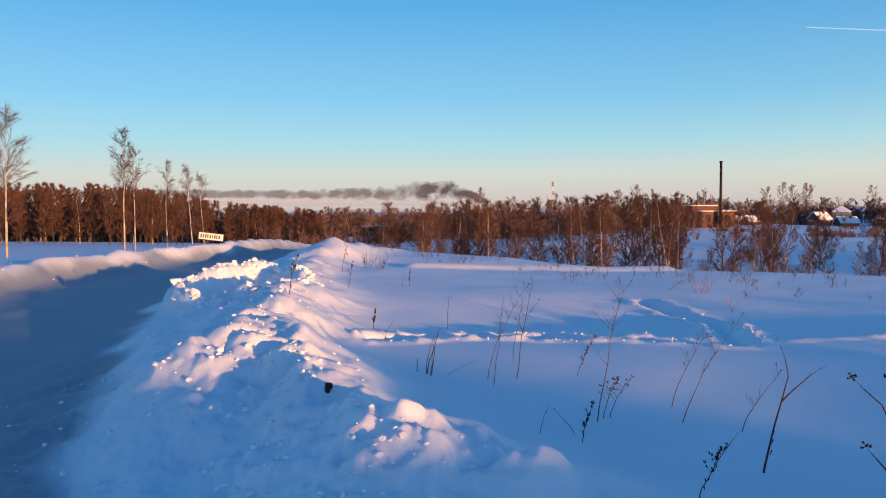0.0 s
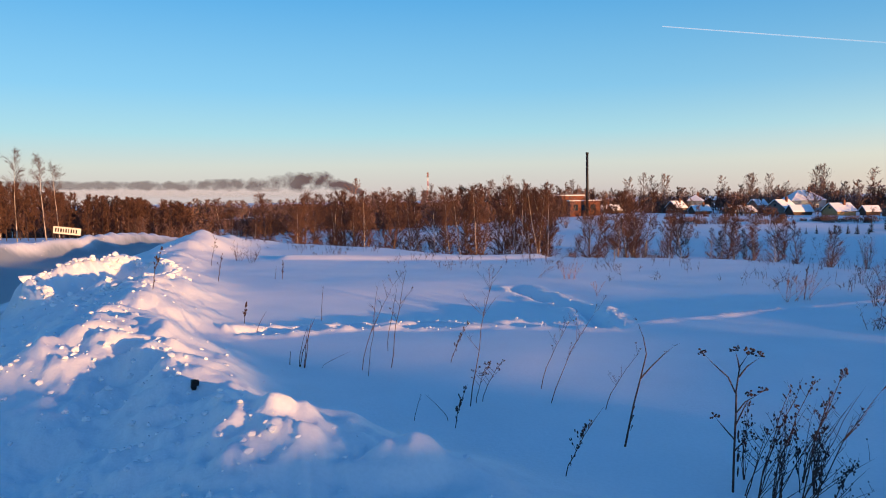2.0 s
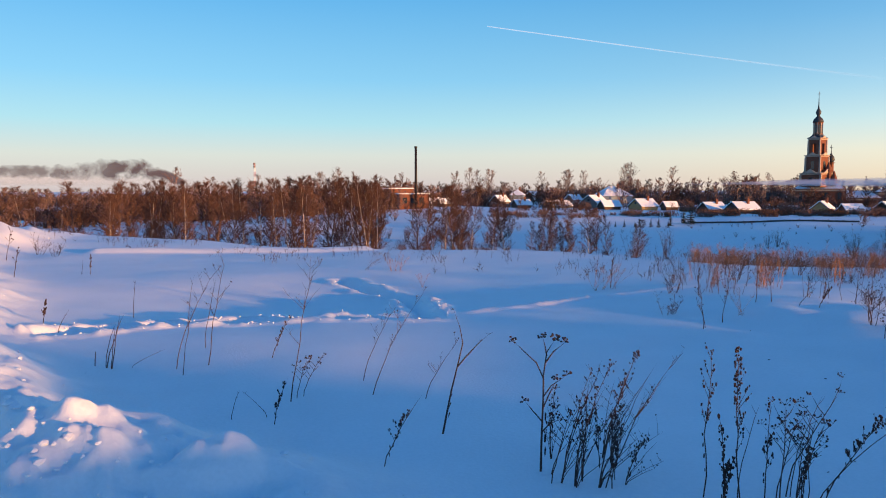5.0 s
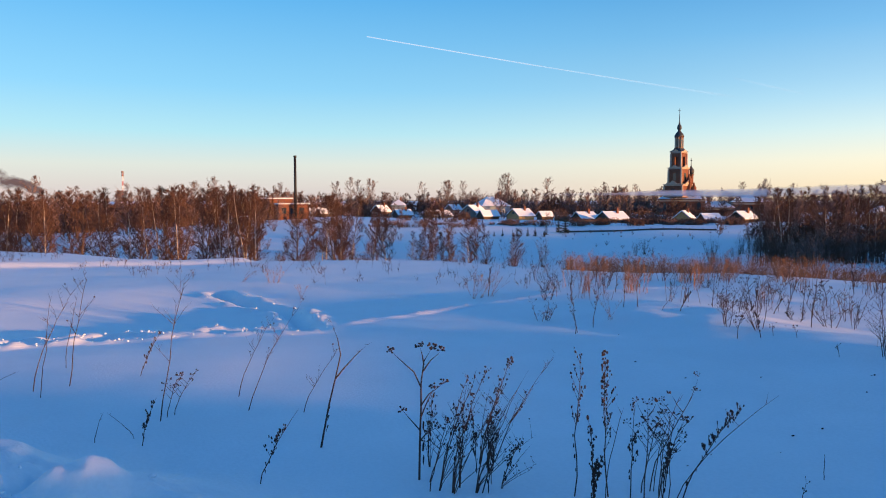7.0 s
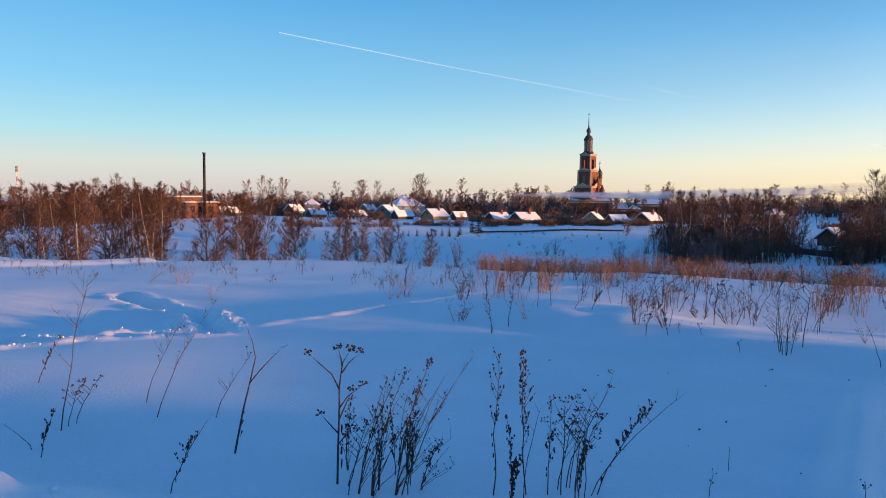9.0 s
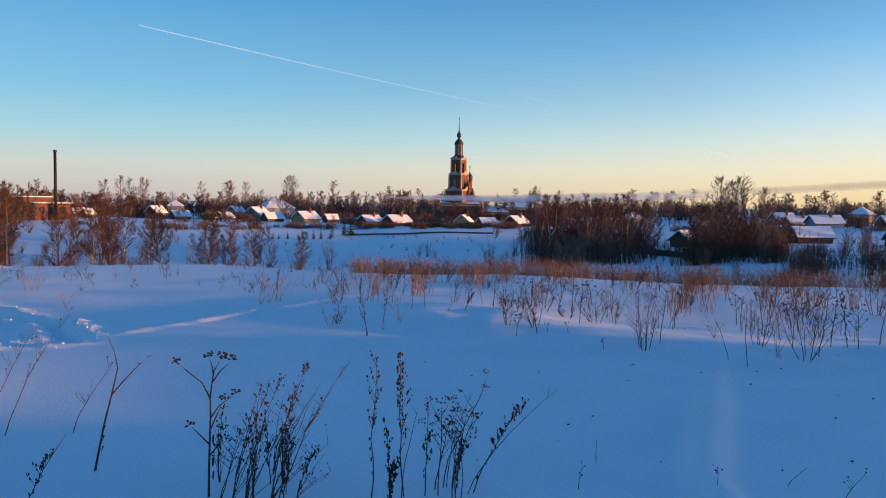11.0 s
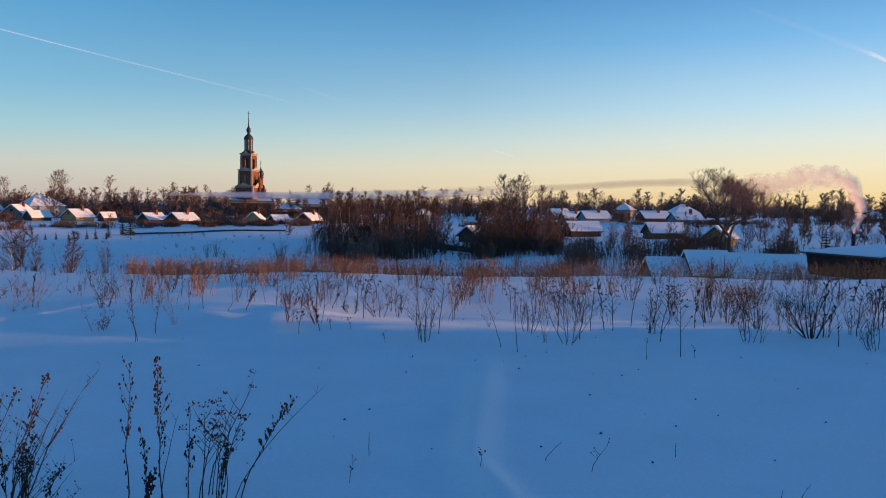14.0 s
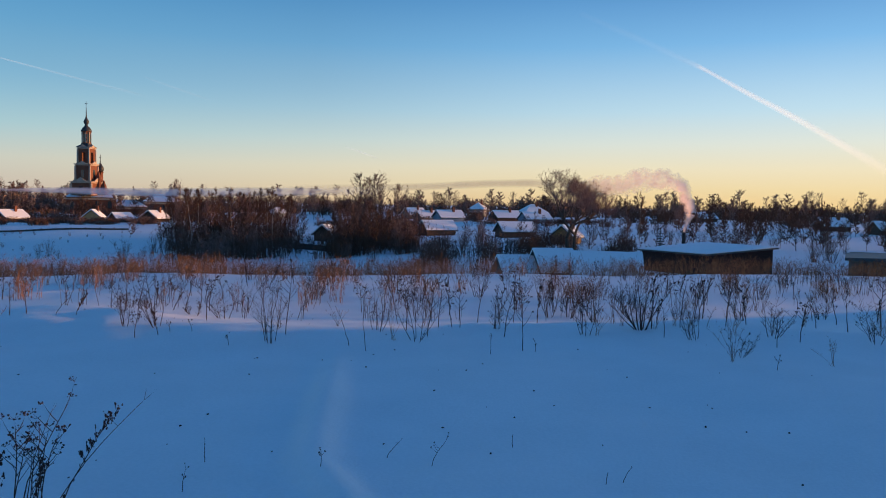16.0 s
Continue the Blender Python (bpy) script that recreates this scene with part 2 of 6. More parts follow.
# ---- mesh helpers ----
class Build:
    """Gathers verts and faces for one mesh."""

    def __init__(self):
        self.v, self.f = [], []

    def tube(self, pts, r0, r1, sides=3, point=True):
        pts = [Vector(p) for p in pts]
        n, base = len(pts), len(self.v)
        ax = (pts[-1] - pts[0]).normalized()
        u = ax.cross(Vector((0, 0, 1)) if abs(ax.z) < 0.9 else Vector((1, 0, 0))).normalized()
        w = ax.cross(u)
        rings = n - 1 if point else n
        for i in range(rings):
            r = r0 + (r1 - r0) * i / max(1, n - 1)
            for k in range(sides):
                a = 2 * math.pi * k / sides
                self.v.append(pts[i] + (u * math.cos(a) + w * math.sin(a)) * r)
        for i in range(rings - 1):
            for k in range(sides):
                a, b = base + i * sides + k, base + i * sides + (k + 1) % sides
                self.f.append((a, b, b + sides, a + sides))
        last = base + (rings - 1) * sides
        if point:
            self.v.append(pts[-1])
            for k in range(sides):
                self.f.append((last + k, last + (k + 1) % sides, len(self.v) - 1))
        else:
            self.f.append(tuple(last + k for k in range(sides)))
            self.f.append(tuple(base + k for k in reversed(range(sides))))
        return self

    def box(self, x0, y0, z0, x1, y1, z1):
        b = len(self.v)
        self.v += [Vector((x, y, z)) for z in (z0, z1) for x, y in ((x0, y0), (x1, y0), (x1, y1), (x0, y1))]
        self.f += [tuple(b + i for i in q) for q in ((3, 2, 1, 0), (4, 5, 6, 7), (0, 1, 5, 4), (1, 2, 6, 5), (2, 3, 7, 6), (3, 0, 4, 7))]
        return self

    def solid(self, outline, axis_len):
        """A prism: outline in (x, z), run along y from -axis_len/2 to axis_len/2."""
        b, n = len(self.v), len(outline)
        for y in (-axis_len / 2, axis_len / 2):
            self.v += [Vector((x, y, z)) for x, z in outline]
        self.f.append(tuple(b + i for i in range(n)))
        self.f.append(tuple(b + n + i for i in reversed(range(n))))
        for i in range(n):
            j = (i + 1) % n
            self.f.append((b + j, b + i, b + n + i, b + n + j))
        return self

    def lathe(self, prof, sides=16, x=0.0, y=0.0, turn=0.0):
        b = len(self.v)
        for r, z in prof:
            for k in range(sides):
                a = 2 * math.pi * (k + turn) / sides
                self.v.append(Vector((x + r * math.cos(a), y + r * math.sin(a), z)))
        for i in range(len(prof) - 1):
            for k in range(sides):
                p, q = b + i * sides + k, b + i * sides + (k + 1) % sides
                self.f.append((p, q, q + sides, p + sides))
        top = b + (len(prof) - 1) * sides
        self.f.append(tuple(top + k for k in range(sides)))
        self.f.append(tuple(b + k for k in reversed(range(sides))))
        return self

    def blob(self, c, rx, ry, rz, rnd, rough=0.25):
        """A lumpy clod with 12 corners."""
        t = (1 + 5 ** 0.5) / 2
        co = [(-1, t, 0), (1, t, 0), (-1, -t, 0), (1, -t, 0), (0, -1, t), (0, 1, t), (0, -1, -t), (0, 1, -t), (t, 0, -1), (t, 0, 1), (-t, 0, -1), (-t, 0, 1)]
        fa = [(0, 11, 5), (0, 5, 1), (0, 1, 7), (0, 7, 10), (0, 10, 11), (1, 5, 9), (5, 11, 4), (11, 10, 2), (10, 7, 6), (7, 1, 8), (3, 9, 4), (3, 4, 2), (3, 2, 6), (3, 6, 8), (3, 8, 9), (4, 9, 5), (2, 4, 11), (6, 2, 10), (8, 6, 7), (9, 8, 1)]
        b = len(self.v)
        for p in co:
            q = Vector(p).normalized() * (1 + rnd.uniform(-rough, rough))
            self.v.append(Vector((c[0] + q.x * rx, c[1] + q.y * ry, c[2] + q.z * rz)))
        self.f += [tuple(b + i for i in q) for q in fa]
        return self

    def mesh(self, name, mat, smooth=False):
        me = bpy.data.meshes.new(name)
        me.from_pydata([tuple(p) for p in self.v], [], self.f)
        me.materials.append(mat)
        if smooth:
            me.shade_smooth()
        return me


def part(name, build, mat, parent=None, label="", smooth=False):
    ob = new(name, build.mesh(name, mat, smooth) if isinstance(build, Build) else build)
    if parent is not None:
        ob.parent = parent
    if label:
        ob["label"] = label
    return ob


def thing(name, m, label, category, group="", kind=""):
    ob = new(name)
    ob.empty_display_size = 0.1
    ob.matrix_world = m
    return tagged(ob, label, category, group, kind)


# ---- ground ----
rs = np.random.RandomState(7)
LAT = rs.uniform(-1, 1, (256, 256))


def value_noise(x, y, scale, seed=0):
    x, y = np.asarray(x) / scale + 37.3 * seed, np.asarray(y) / scale + 91.7 * seed
    xi, yi = np.floor(x).astype(int), np.floor(y).astype(int)
    fx, fy = x - xi, y - yi
    fx, fy = fx * fx * (3 - 2 * fx), fy * fy * (3 - 2 * fy)
    g = lambda i, j: LAT[(xi + i) % 256, (yi + j) % 256]
    return (g(0, 0) * (1 - fx) + g(1, 0) * fx) * (1 - fy) + (g(0, 1) * (1 - fx) + g(1, 1) * fx) * fy


def fbm(x, y, scale, octaves=4, seed=0):
    return sum(value_noise(x, y, scale / 2 ** i, seed + i) * 0.5 ** i for i in range(octaves))


def sstep(a, b, x):
    t = np.clip((x - a) / (b - a), 0, 1)
    return t * t * (3 - 2 * t)


# the rim of the near field, and how the land falls from it and rises again, by bearing
RIM_AZ = [-180, -60, -30, -14, -8, -3, 9, 21, 30, 45, 65, 86, 103, 125, 180]
RIM_D = [45, 40, 34, 40, 40, 33, 25.5, 23, 22, 19.8, 18.6, 20.5, 24, 40, 45]
FALL_D = [0, 6, 16, 30, 52, 90, 160, 280, 800, 4500]
FALL_AZ = [-180, -60, -30, -14, -8, 2, 12, 30, 50, 62, 75, 88, 103, 125, 180]
FALL_Z = [
    [0, 0, -0.1, -0.3, -0.6, -1, -1, -1, 0, 0],
    [0, -.1, -.5, -1, -1.6, -2.2, -3, -3, -2, 0],
    [0, -.2, -.8, -1.3, -1.8, -2.5, -3.4, -4, -4, 0],
    [0, -.3, -1.0, -1.7, -2.2, -3.0, -5, -7, -8, -2],
    [0, -.6, -2.0, -3.0, -4, -5.5, -7, -9, -10, -3],
    [0, -.9, -3.2, -5.0, -6.5, -6.0, -6.2, -7, -8, -3],
    [0, -1.1, -3.6, -6.2, -6.6, -5.2, -4.5, -4.6, -4, 0],
    [0, -1.2, -3.8, -6.6, -7.0, -5.6, -3.9, -3.8, -3, 0],
    [0, -1.2, -3.8, -6.4, -6.8, -5.4, -3.9, -3.8, -3, 0],
    [0, -1.2, -3.6, -5.6, -6.0, -5.0, -3.6, -3.2, -2, 0],
    [0, -1.2, -3.0, -4.2, -4.4, -4.0, -2.4, -1.8, -1, 0],
    [0, -1.0, -2.4, -3.2, -3.6, -3.3, -2.4, -2.2, -1, 0],
    [0, -.8, -2.0, -2.8, -3.4, -3.4, -2.8, -2.4, -1, 0],
    [0, -.2, -.5, -.8, -1, -1, -1, -1, 0, 0],
    [0, 0, -0.1, -0.3, -0.6, -1, -1, -1, 0, 0],
]
ROAD_Y = [-40, -10, 0, 5, 10, 16, 22, 28, 34, 40, 50, 70]
ROAD_X = [-3.2, -3.6, -3.9, -4.8, -6.7, -8.4, -8.9, -8.2, -6.8, -5.0, -1.5, 6.0]
CREST_Y = [-12, 0, 4, 5.5, 9.5, 13, 16, 19, 23, 27, 31, 36]
CREST_X = [0.2, 0.6, 0.35, -0.75, -2.1, -2.5, -2.9, -3.5, -4.1, -4.0, -3.4, -2.0]
CREST_H = [0.5, 0.1, 0.22, 0.34, 0.46, 0.42, 0.34, 0.28, 0.32, 0.52, 0.40, 0.0]
CREST_W = [1.2, 1.2, 1.1, 1.0, 1.05, 1.1, 1.2, 1.0, 1.1, 1.3, 1.2, 1.0]


def seg_dist(x, y, pts):
    """Distance to a polyline."""
    best = np.full(np.shape(x), 1e9)
    for (ax, ay), (bx, by) in zip(pts, pts[1:]):
        t = np.clip(((x - ax) * (bx - ax) + (y - ay) * (by - ay)) / ((bx - ax) ** 2 + (by - ay) ** 2), 0, 1)
        best = np.minimum(best, np.hypot(x - ax - t * (bx - ax), y - ay - t * (by - ay)))
    return best


TRACK = [(-0.9, 10.2), (0.6, 10.6), (2.2, 10.3), (3.75, 9.6), (4.3, 11.8), (3.9, 14.8)]
DRIFT = [(8.0, 7.6), (8.3, 5.0), (9.3, 3.2), (10.6, 1.6), (11.2, -1.2), (11.6, -4.0)]
TRAIL = [(4.4, 9.8), (6.2, 10.0), (8.4, 10.3), (11, 10.3), (14, 9.5)]
SKI = [(-0.9, 23.6), (3.0, 23.4), (6.6, 22.6)]
PATHWAY = [(3.6, 1.2), (4.6, 2.05), (7.4, 3.2), (12.4, 5.0), (17, 7.5)]
# unseen snow heaps added behind the stand to shade the field: across the light, along it, size across, size along,
# height
SHADE_HEAPS = [(-10.0, 32, 15.5, 4.0, 2.56), (8.4, 32, 1.7, 4.0, 2.42), (6.2, 32, 1.6, 4.0, 2.26)]


def height(x, y):
    x, y = np.asarray(x, float), np.asarray(y, float)
    d, az = np.hypot(x, y), np.degrees(np.arctan2(x, y))
    q = d - np.interp(az, RIM_AZ, RIM_D)
    table = np.array(FALL_Z)
    k = np.clip(np.searchsorted(FALL_AZ, az, side="right") - 1, 0, len(FALL_AZ) - 2)
    fa = np.array(FALL_AZ, float)
    t = (az - fa[k]) / (fa[k + 1] - fa[k])
    z = np.zeros_like(d)
    for i in range(len(FALL_AZ)):
        zi = np.interp(q, FALL_D, table[i])
        z += zi * (np.where(k == i, 1 - t, 0) + np.where(k + 1 == i, t, 0))
    z += fbm(x, y, 60, 4, 5) * 0.9 * sstep(60, 160, d)
    near = 1 - sstep(20, 60, d)
    # soft swells, drifts and the hollow
    z += (fbm(x, y, 7.0, 4, 1) * (0.07 + 0.05 * sstep(5, 9, d) * sstep(30, 45, az)) + value_noise(x * 0.77 + y * 0.64, (-x * 0.64 + y * 0.77) * 0.25, 0.9, 9) * 0.02) * (0.35 + 0.65 * near)
    z -= 0.20 * np.exp(-(((x - 2.8) / 3.4) ** 2 + ((y - 12.6) / 2.3) ** 2))
    z += 0.10 * np.exp(-(((x - 12.5) / 4.0) ** 2 + ((y - 8) / 3.0) ** 2))
    # the drifted lip that crosses the field, and hummocks on it
    lip = seg_dist(x, y, DRIFT) - 0.5 * value_noise(x, y, 2.6, 23)
    z += np.exp(-(lip / 0.95) ** 2) * (0.13 + 0.07 * fbm(x, y, 1.7, 3, 21))
    # road
    yy = np.clip(y, -40, 70)
    cx = np.interp(yy, ROAD_Y, ROAD_X)
    off = x - cx
    on = sstep(-60, -30, y) * (1 - sstep(60, 75, y))
    road_z = -0.22 + 0.02 * value_noise(x, y, 1.2, 3) + 0.03 * np.cos(off * 2.4)
    w = (1 - sstep(2.1, 3.0, np.abs(off))) * on * (1 - sstep(38, 60, y))
    z = z * (1 - w) + (road_z + z * 0.6) * w
    lump = fbm(x, y, 1.1, 4, 2)
    rough = fbm(x, y, 0.35, 3, 4) * (1 - 0.85 * sstep(11, 20, d))
    # far bank of the road
    lb = np.exp(-((off + 2.95 + 0.15 * lump) / 0.55) ** 2) * on * (1 - sstep(36, 46, y))
    z += lb * (0.42 + 0.06 * lump + 0.05 * rough)
    # near bank, ploughed up and trodden
    yc = np.clip(y, -12, 36)
    c = x - np.interp(yc, CREST_Y, CREST_X) - 0.25 * value_noise(y, x * 0, 2.2, 6)
    cw, ch = np.interp(yc, CREST_Y, CREST_W), np.interp(yc, CREST_Y, CREST_H)
    prof = np.where(c < 0, np.exp(-(c / (1.25 * cw)) ** 2), np.exp(-(c / (0.75 * cw)) ** 2))
    live = sstep(-14, -8, y) * (1 - sstep(33, 37, y))
    z += prof * live * (ch + 0.13 * lump + 0.06 * rough + 0.03 * np.abs(fbm(x, y, 0.2, 3, 14)) * (c < 0.3) * (1 - 0.6 * sstep(14, 24, d)))
    # crumbled face towards the road
    face = sstep(-3.4, -2.4, c) * (1 - sstep(-0.2, 0.4, c)) * live * (1 - sstep(12, 22, d))
    z += face * (0.035 * fbm(x, y, 0.34, 3, 24) + 0.022 * np.abs(fbm(x, y, 0.10, 2, 26)))
    # the ploughed scoop with its raised rim
    rx, ry = (x + 3.85 + 0.12 * (y - 15)) / 1.15, (y - 15.0) / 2.9
    rad = np.hypot(rx, ry) + 0.10 * lump
    shut = sstep(11.6, 12.8, y)
    z += 0.50 * (1 - 0.75 * sstep(-0.1, 0.7, rx)) * np.exp(-((rad - 1.0) / 0.17) ** 2) * shut * (1 + 0.4 * rough + 0.25 * lump) - 0.26 * np.exp(-(rad / 0.72) ** 2)
    # near mounds
    for mx, my, sx, sy, h in ((0.05, 5.0, 0.7, 0.6, 0.12), (0.62, 4.25, 0.42, 0.35, 0.13), (-0.55, 4.5, 0.7, 0.6, 0.10), (-2.2, 7.6, 0.9, 0.7, 0.12), (-3.6, 26.5, 1.2, 1.4, 0.25)):
        z += h * np.exp(-(((x - mx) / sx) ** 2 + ((y - my) / sy) ** 2)) * (1 + 0.35 * rough)
    # footprints, trails and ski line
    t1 = seg_dist(x, y, TRACK)
    crumb = np.maximum(0, fbm(x, y, 0.22, 2, 8))
    z += -0.13 * np.exp(-(t1 / 0.13) ** 2) + np.exp(-((t1 - 0.3) / 0.13) ** 2) * (0.02 + 0.06 * crumb)
    t2 = seg_dist(x, y, TRAIL)
    z += np.exp(-(t2 / 0.06) ** 2) * (0.03 + 0.03 * crumb)
    t3 = seg_dist(x, y, SKI)
    z += np.exp(-(t3 / 0.26) ** 2) * 0.13
    t4 = seg_dist(x, y, PATHWAY)
    z += 0.085 * np.exp(-(t4 / 0.14) ** 2) * (1 - sstep(6.5, 9.5, d))
    # added heaps behind, out of view, that throw the field's shade
    a = radians(SUN_AZ)
    s, l = x * -math.cos(a) + y * math.sin(a), x * math.sin(a) + y * math.cos(a)
    pile = np.zeros_like(z)
    for hs, hl, ws, wl, hh in SHADE_HEAPS:
        soft = 0.7 if hs < 8 else 3.4
        edge = sstep(0, soft, ws + (soft - 0.7) * 0.5 - np.abs(s - hs) + 0.25 * soft * value_noise(s, l, 1.5, 11))
        pile = np.maximum(pile, hh * edge * np.exp(-((l - hl) / wl) ** 2) * (1 + (0.02 if hs < 8 else 0.05) * fbm(s, l, 1.6, 3, 12)))
    z += pile
    return z


def ground_z(x, y):
    return float(height(np.array([x]), np.array([y]))[0])


def spot(az, d, dz=0.0):
    p = polar(az, d)
    p.z = ground_z(p.x, p.y) + dz
    return p


def make_ground():
    r = [0.4]
    while r[-1] < 4600:
        s = r[-1]
        r.append(s * (1.008 if 9 < s < 13.5 else 1.010 if 3 < s < 36 else 1.02 if s < 130 else 1.07) + (0.01 if s < 3 else 0))
    r = np.array(r)
    az = np.concatenate([np.arange(-34, 8, 0.2), np.arange(8, 106, 0.38), np.arange(106, 326, 2.0)])
    A, R = np.meshgrid(np.radians(az), r)
    X, Y = R * np.sin(A), R * np.cos(A)
    Z = height(X, Y)
    n, m = X.shape
    v = np.stack([X.ravel(), Y.ravel(), Z.ravel()], 1)
    i = (np.arange(n - 1)[:, None] * m + np.arange(m)[None, :])
    j = (np.arange(n - 1)[:, None] * m + (np.arange(m)[None, :] + 1) % m)
    quads = np.stack([i, i + m, j + m, j], -1).reshape(-1, 4)[:, ::-1]
    me = bpy.data.meshes.new("ground")
    c = len(v)
    v = np.vstack([v, [[0, 0, ground_z(0, 0)]]])
    me.from_pydata(v.tolist(), [], quads.tolist() + [[(k + 1) % m, k, c] for k in range(m)])
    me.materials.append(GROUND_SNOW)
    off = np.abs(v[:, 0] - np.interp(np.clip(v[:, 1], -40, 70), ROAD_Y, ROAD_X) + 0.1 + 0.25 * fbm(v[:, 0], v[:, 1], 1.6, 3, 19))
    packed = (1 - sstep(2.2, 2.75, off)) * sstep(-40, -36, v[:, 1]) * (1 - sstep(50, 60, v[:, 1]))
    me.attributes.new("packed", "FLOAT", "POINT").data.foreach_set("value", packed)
    me.shade_smooth()
    return tagged(new("ground", me), "snow-covered field, road and valley with ploughed banks", "snow", kind="structure")


make_ground()

# ---- trees ----
def bend(rnd, start, direction, length, n, wander, lift):
    pts, p, d = [Vector(start)], Vector(start), Vector(direction).normalized()
    for _ in range(n):
        d = (d + Vector((rnd.uniform(-wander, wander), rnd.uniform(-wander, wander), rnd.uniform(-wander, wander) + lift))).normalized()
        p = p + d * (length / n)
        pts.append(p.copy())
    return pts


def sliver(build, rnd, o, e, w):
    """A thin twig that ends in a point."""
    s = (e - o).cross(Vector((rnd.uniform(-1, 1), rnd.uniform(-1, 1), 0.3))).normalized() * w
    k = len(build.v)
    build.v += [o - s, o + s, e]
    build.f.append((k, k + 1, k + 2))


def tree_mesh(seed, limbs=30, subs=6, twigs=7, low=0.25, spread=0.2, rise=1.3, trunk_r=0.011, trunks=1, twig_r=0.0013, full=0.3, droop=0.0, far=False, splay=0.2, twig_l=1.0):
    """A bare tree one metre high: trunk in one build, limbs and twigs within an egg-shaped crown in another."""
    rnd = random.Random(seed)
    wood, crown = Build(), Build()
    for k in range(trunks):
        h = 1.0 if k == 0 else rnd.uniform(0.72, 0.96)
        lean = Vector((rnd.uniform(-0.06, 0.06), rnd.uniform(-0.06, 0.06), 1)) if trunks == 1 else Vector((rnd.uniform(-splay, splay), rnd.uniform(-splay, splay), 1))
        tp = bend(rnd, (rnd.uniform(-0.03, 0.03) * (trunks - 1), rnd.uniform(-0.03, 0.03) * (trunks - 1), -0.03), lean, h + 0.03, 9, 0.05, 0.05)
        r0 = trunk_r * (1 if k == 0 else 0.75)
        if far:
            wood.tube((tp[0], tp[4], tp[9]), r0, r0 * 0.1, 3)
        else:
            wood.tube(tp, r0, r0 * 0.1, 6)
        for i in range(limbs):
            g = ((i + rnd.random()) / limbs) ** 1.2
            f = low + (0.99 - low) * g
            seg = min(int(f * 9), 8)
            p = tp[seg].lerp(tp[seg + 1], f * 9 - seg)
            a = rnd.uniform(0, 6.283)
            env = spread * h * (1 - g) ** 0.65 * (0.5 + 0.5 * min(1.0, g / full)) + 0.012
            up = rise * rnd.uniform(0.7, 1.25) * (0.8 + 0.6 * g)
            length = env * math.hypot(1, up) * rnd.uniform(0.6, 1.1)
            length = min(length, (1.04 - f) * h * 1.3 + 0.02)
            b = bend(rnd, p, (math.cos(a), math.sin(a), up), length, 4, 0.13, 0.05 - droop * 0.3)
            if far:
                sliver(crown, rnd, b[0], b[4], r0 * (1 - f) * 0.3 + twig_r)
            else:
                crown.tube((b[0], b[2], b[4]), r0 * (1 - f) * 0.4 + twig_r * 0.9, twig_r * 0.4, 3)
            for j in range(subs):
                c = 0.15 + 0.83 * (j + rnd.random()) / subs
                s = min(int(c * 4), 3)
                q = b[s].lerp(b[s + 1], c * 4 - s)
                sd = (b[s + 1] - b[s]).normalized() + Vector((rnd.uniform(-1, 1), rnd.uniform(-1, 1), rnd.uniform(-0.4, 0.5) - droop)) * 0.75
                e = q + sd.normalized() * (length * rnd.uniform(0.22, 0.5) * (1.15 - 0.5 * c) + 0.02)
                sliver(crown, rnd, q, e, twig_r * 1.25)
                for _ in range(twigs):
                    o = q.lerp(e, rnd.uniform(0.1, 1.0))
                    td = sd.normalized() + Vector((rnd.uniform(-1, 1), rnd.uniform(-1, 1), rnd.uniform(-0.7, 0.8) - droop)) * 0.8
                    sliver(crown, rnd, o, o + td.normalized() * rnd.uniform(0.025, 0.065) * twig_l, twig_r)
    return wood, crown


def old_tree_mesh(seed, levels=7):
    """A broad old tree one metre high: heavy forking limbs, then ever finer ones."""
    rnd = random.Random(seed)
    wood, crown = Build(), Build()

    def grow(p, d, length, r, level):
        pts = bend(rnd, p, d, length, 3, 0.2, 0.03)
        (wood if level < 4 else crown).tube(pts, r, r * 0.72, 7 if level < 2 else 5 if level < 4 else 3, False)
        dv = (pts[-1] - pts[-2]).normalized()
        if level == levels:
            for _ in range(5):
                e = pts[-1] + (dv + Vector((rnd.uniform(-1, 1), rnd.uniform(-1, 1), rnd.uniform(-0.6, 0.8))) * 0.8).normalized() * rnd.uniform(0.03, 0.06)
                sliver(crown, rnd, pts[-1], e, 0.0009)
            return
        for _ in range(3 if level in (1, 3, 5) else 2):
            nd = dv + Vector((rnd.uniform(-1, 1), rnd.uniform(-1, 1), rnd.uniform(-0.5, 0.75))) * 0.8
            grow(pts[-1], nd, length * rnd.uniform(0.68, 0.86), r * 0.66, level + 1)
        if level > 1:
            for _ in range(3):
                q = pts[0].lerp(pts[-1], rnd.random())
                e = q + (dv * 0.5 + Vector((rnd.uniform(-1, 1), rnd.uniform(-1, 1), rnd.uniform(-0.3, 1)))).normalized() * rnd.uniform(0.05, 0.1)
                sliver(crown, rnd, q, e, 0.0010)
                for _ in range(3):
                    o = q.lerp(e, rnd.uniform(0.3, 1))
                    sliver(crown, rnd, o, o + (e - q).normalized() * 0.02 + Vector((rnd.uniform(-1, 1), rnd.uniform(-1, 1), rnd.uniform(-0.5, 1))) * 0.03, 0.0008)
    grow(Vector((0, 0, -0.03)), Vector((0.22, 0.1, 1)), 0.22, 0.026, 0)
    grow(Vector((-0.02, 0.02, -0.03)), Vector((0.02, -0.1, 1)), 0.25, 0.021, 0)
    top = max(v.z for v in crown.v)
    for bd in (wood, crown):
        bd.v = [v / top for v in bd.v]
    return wood, crown


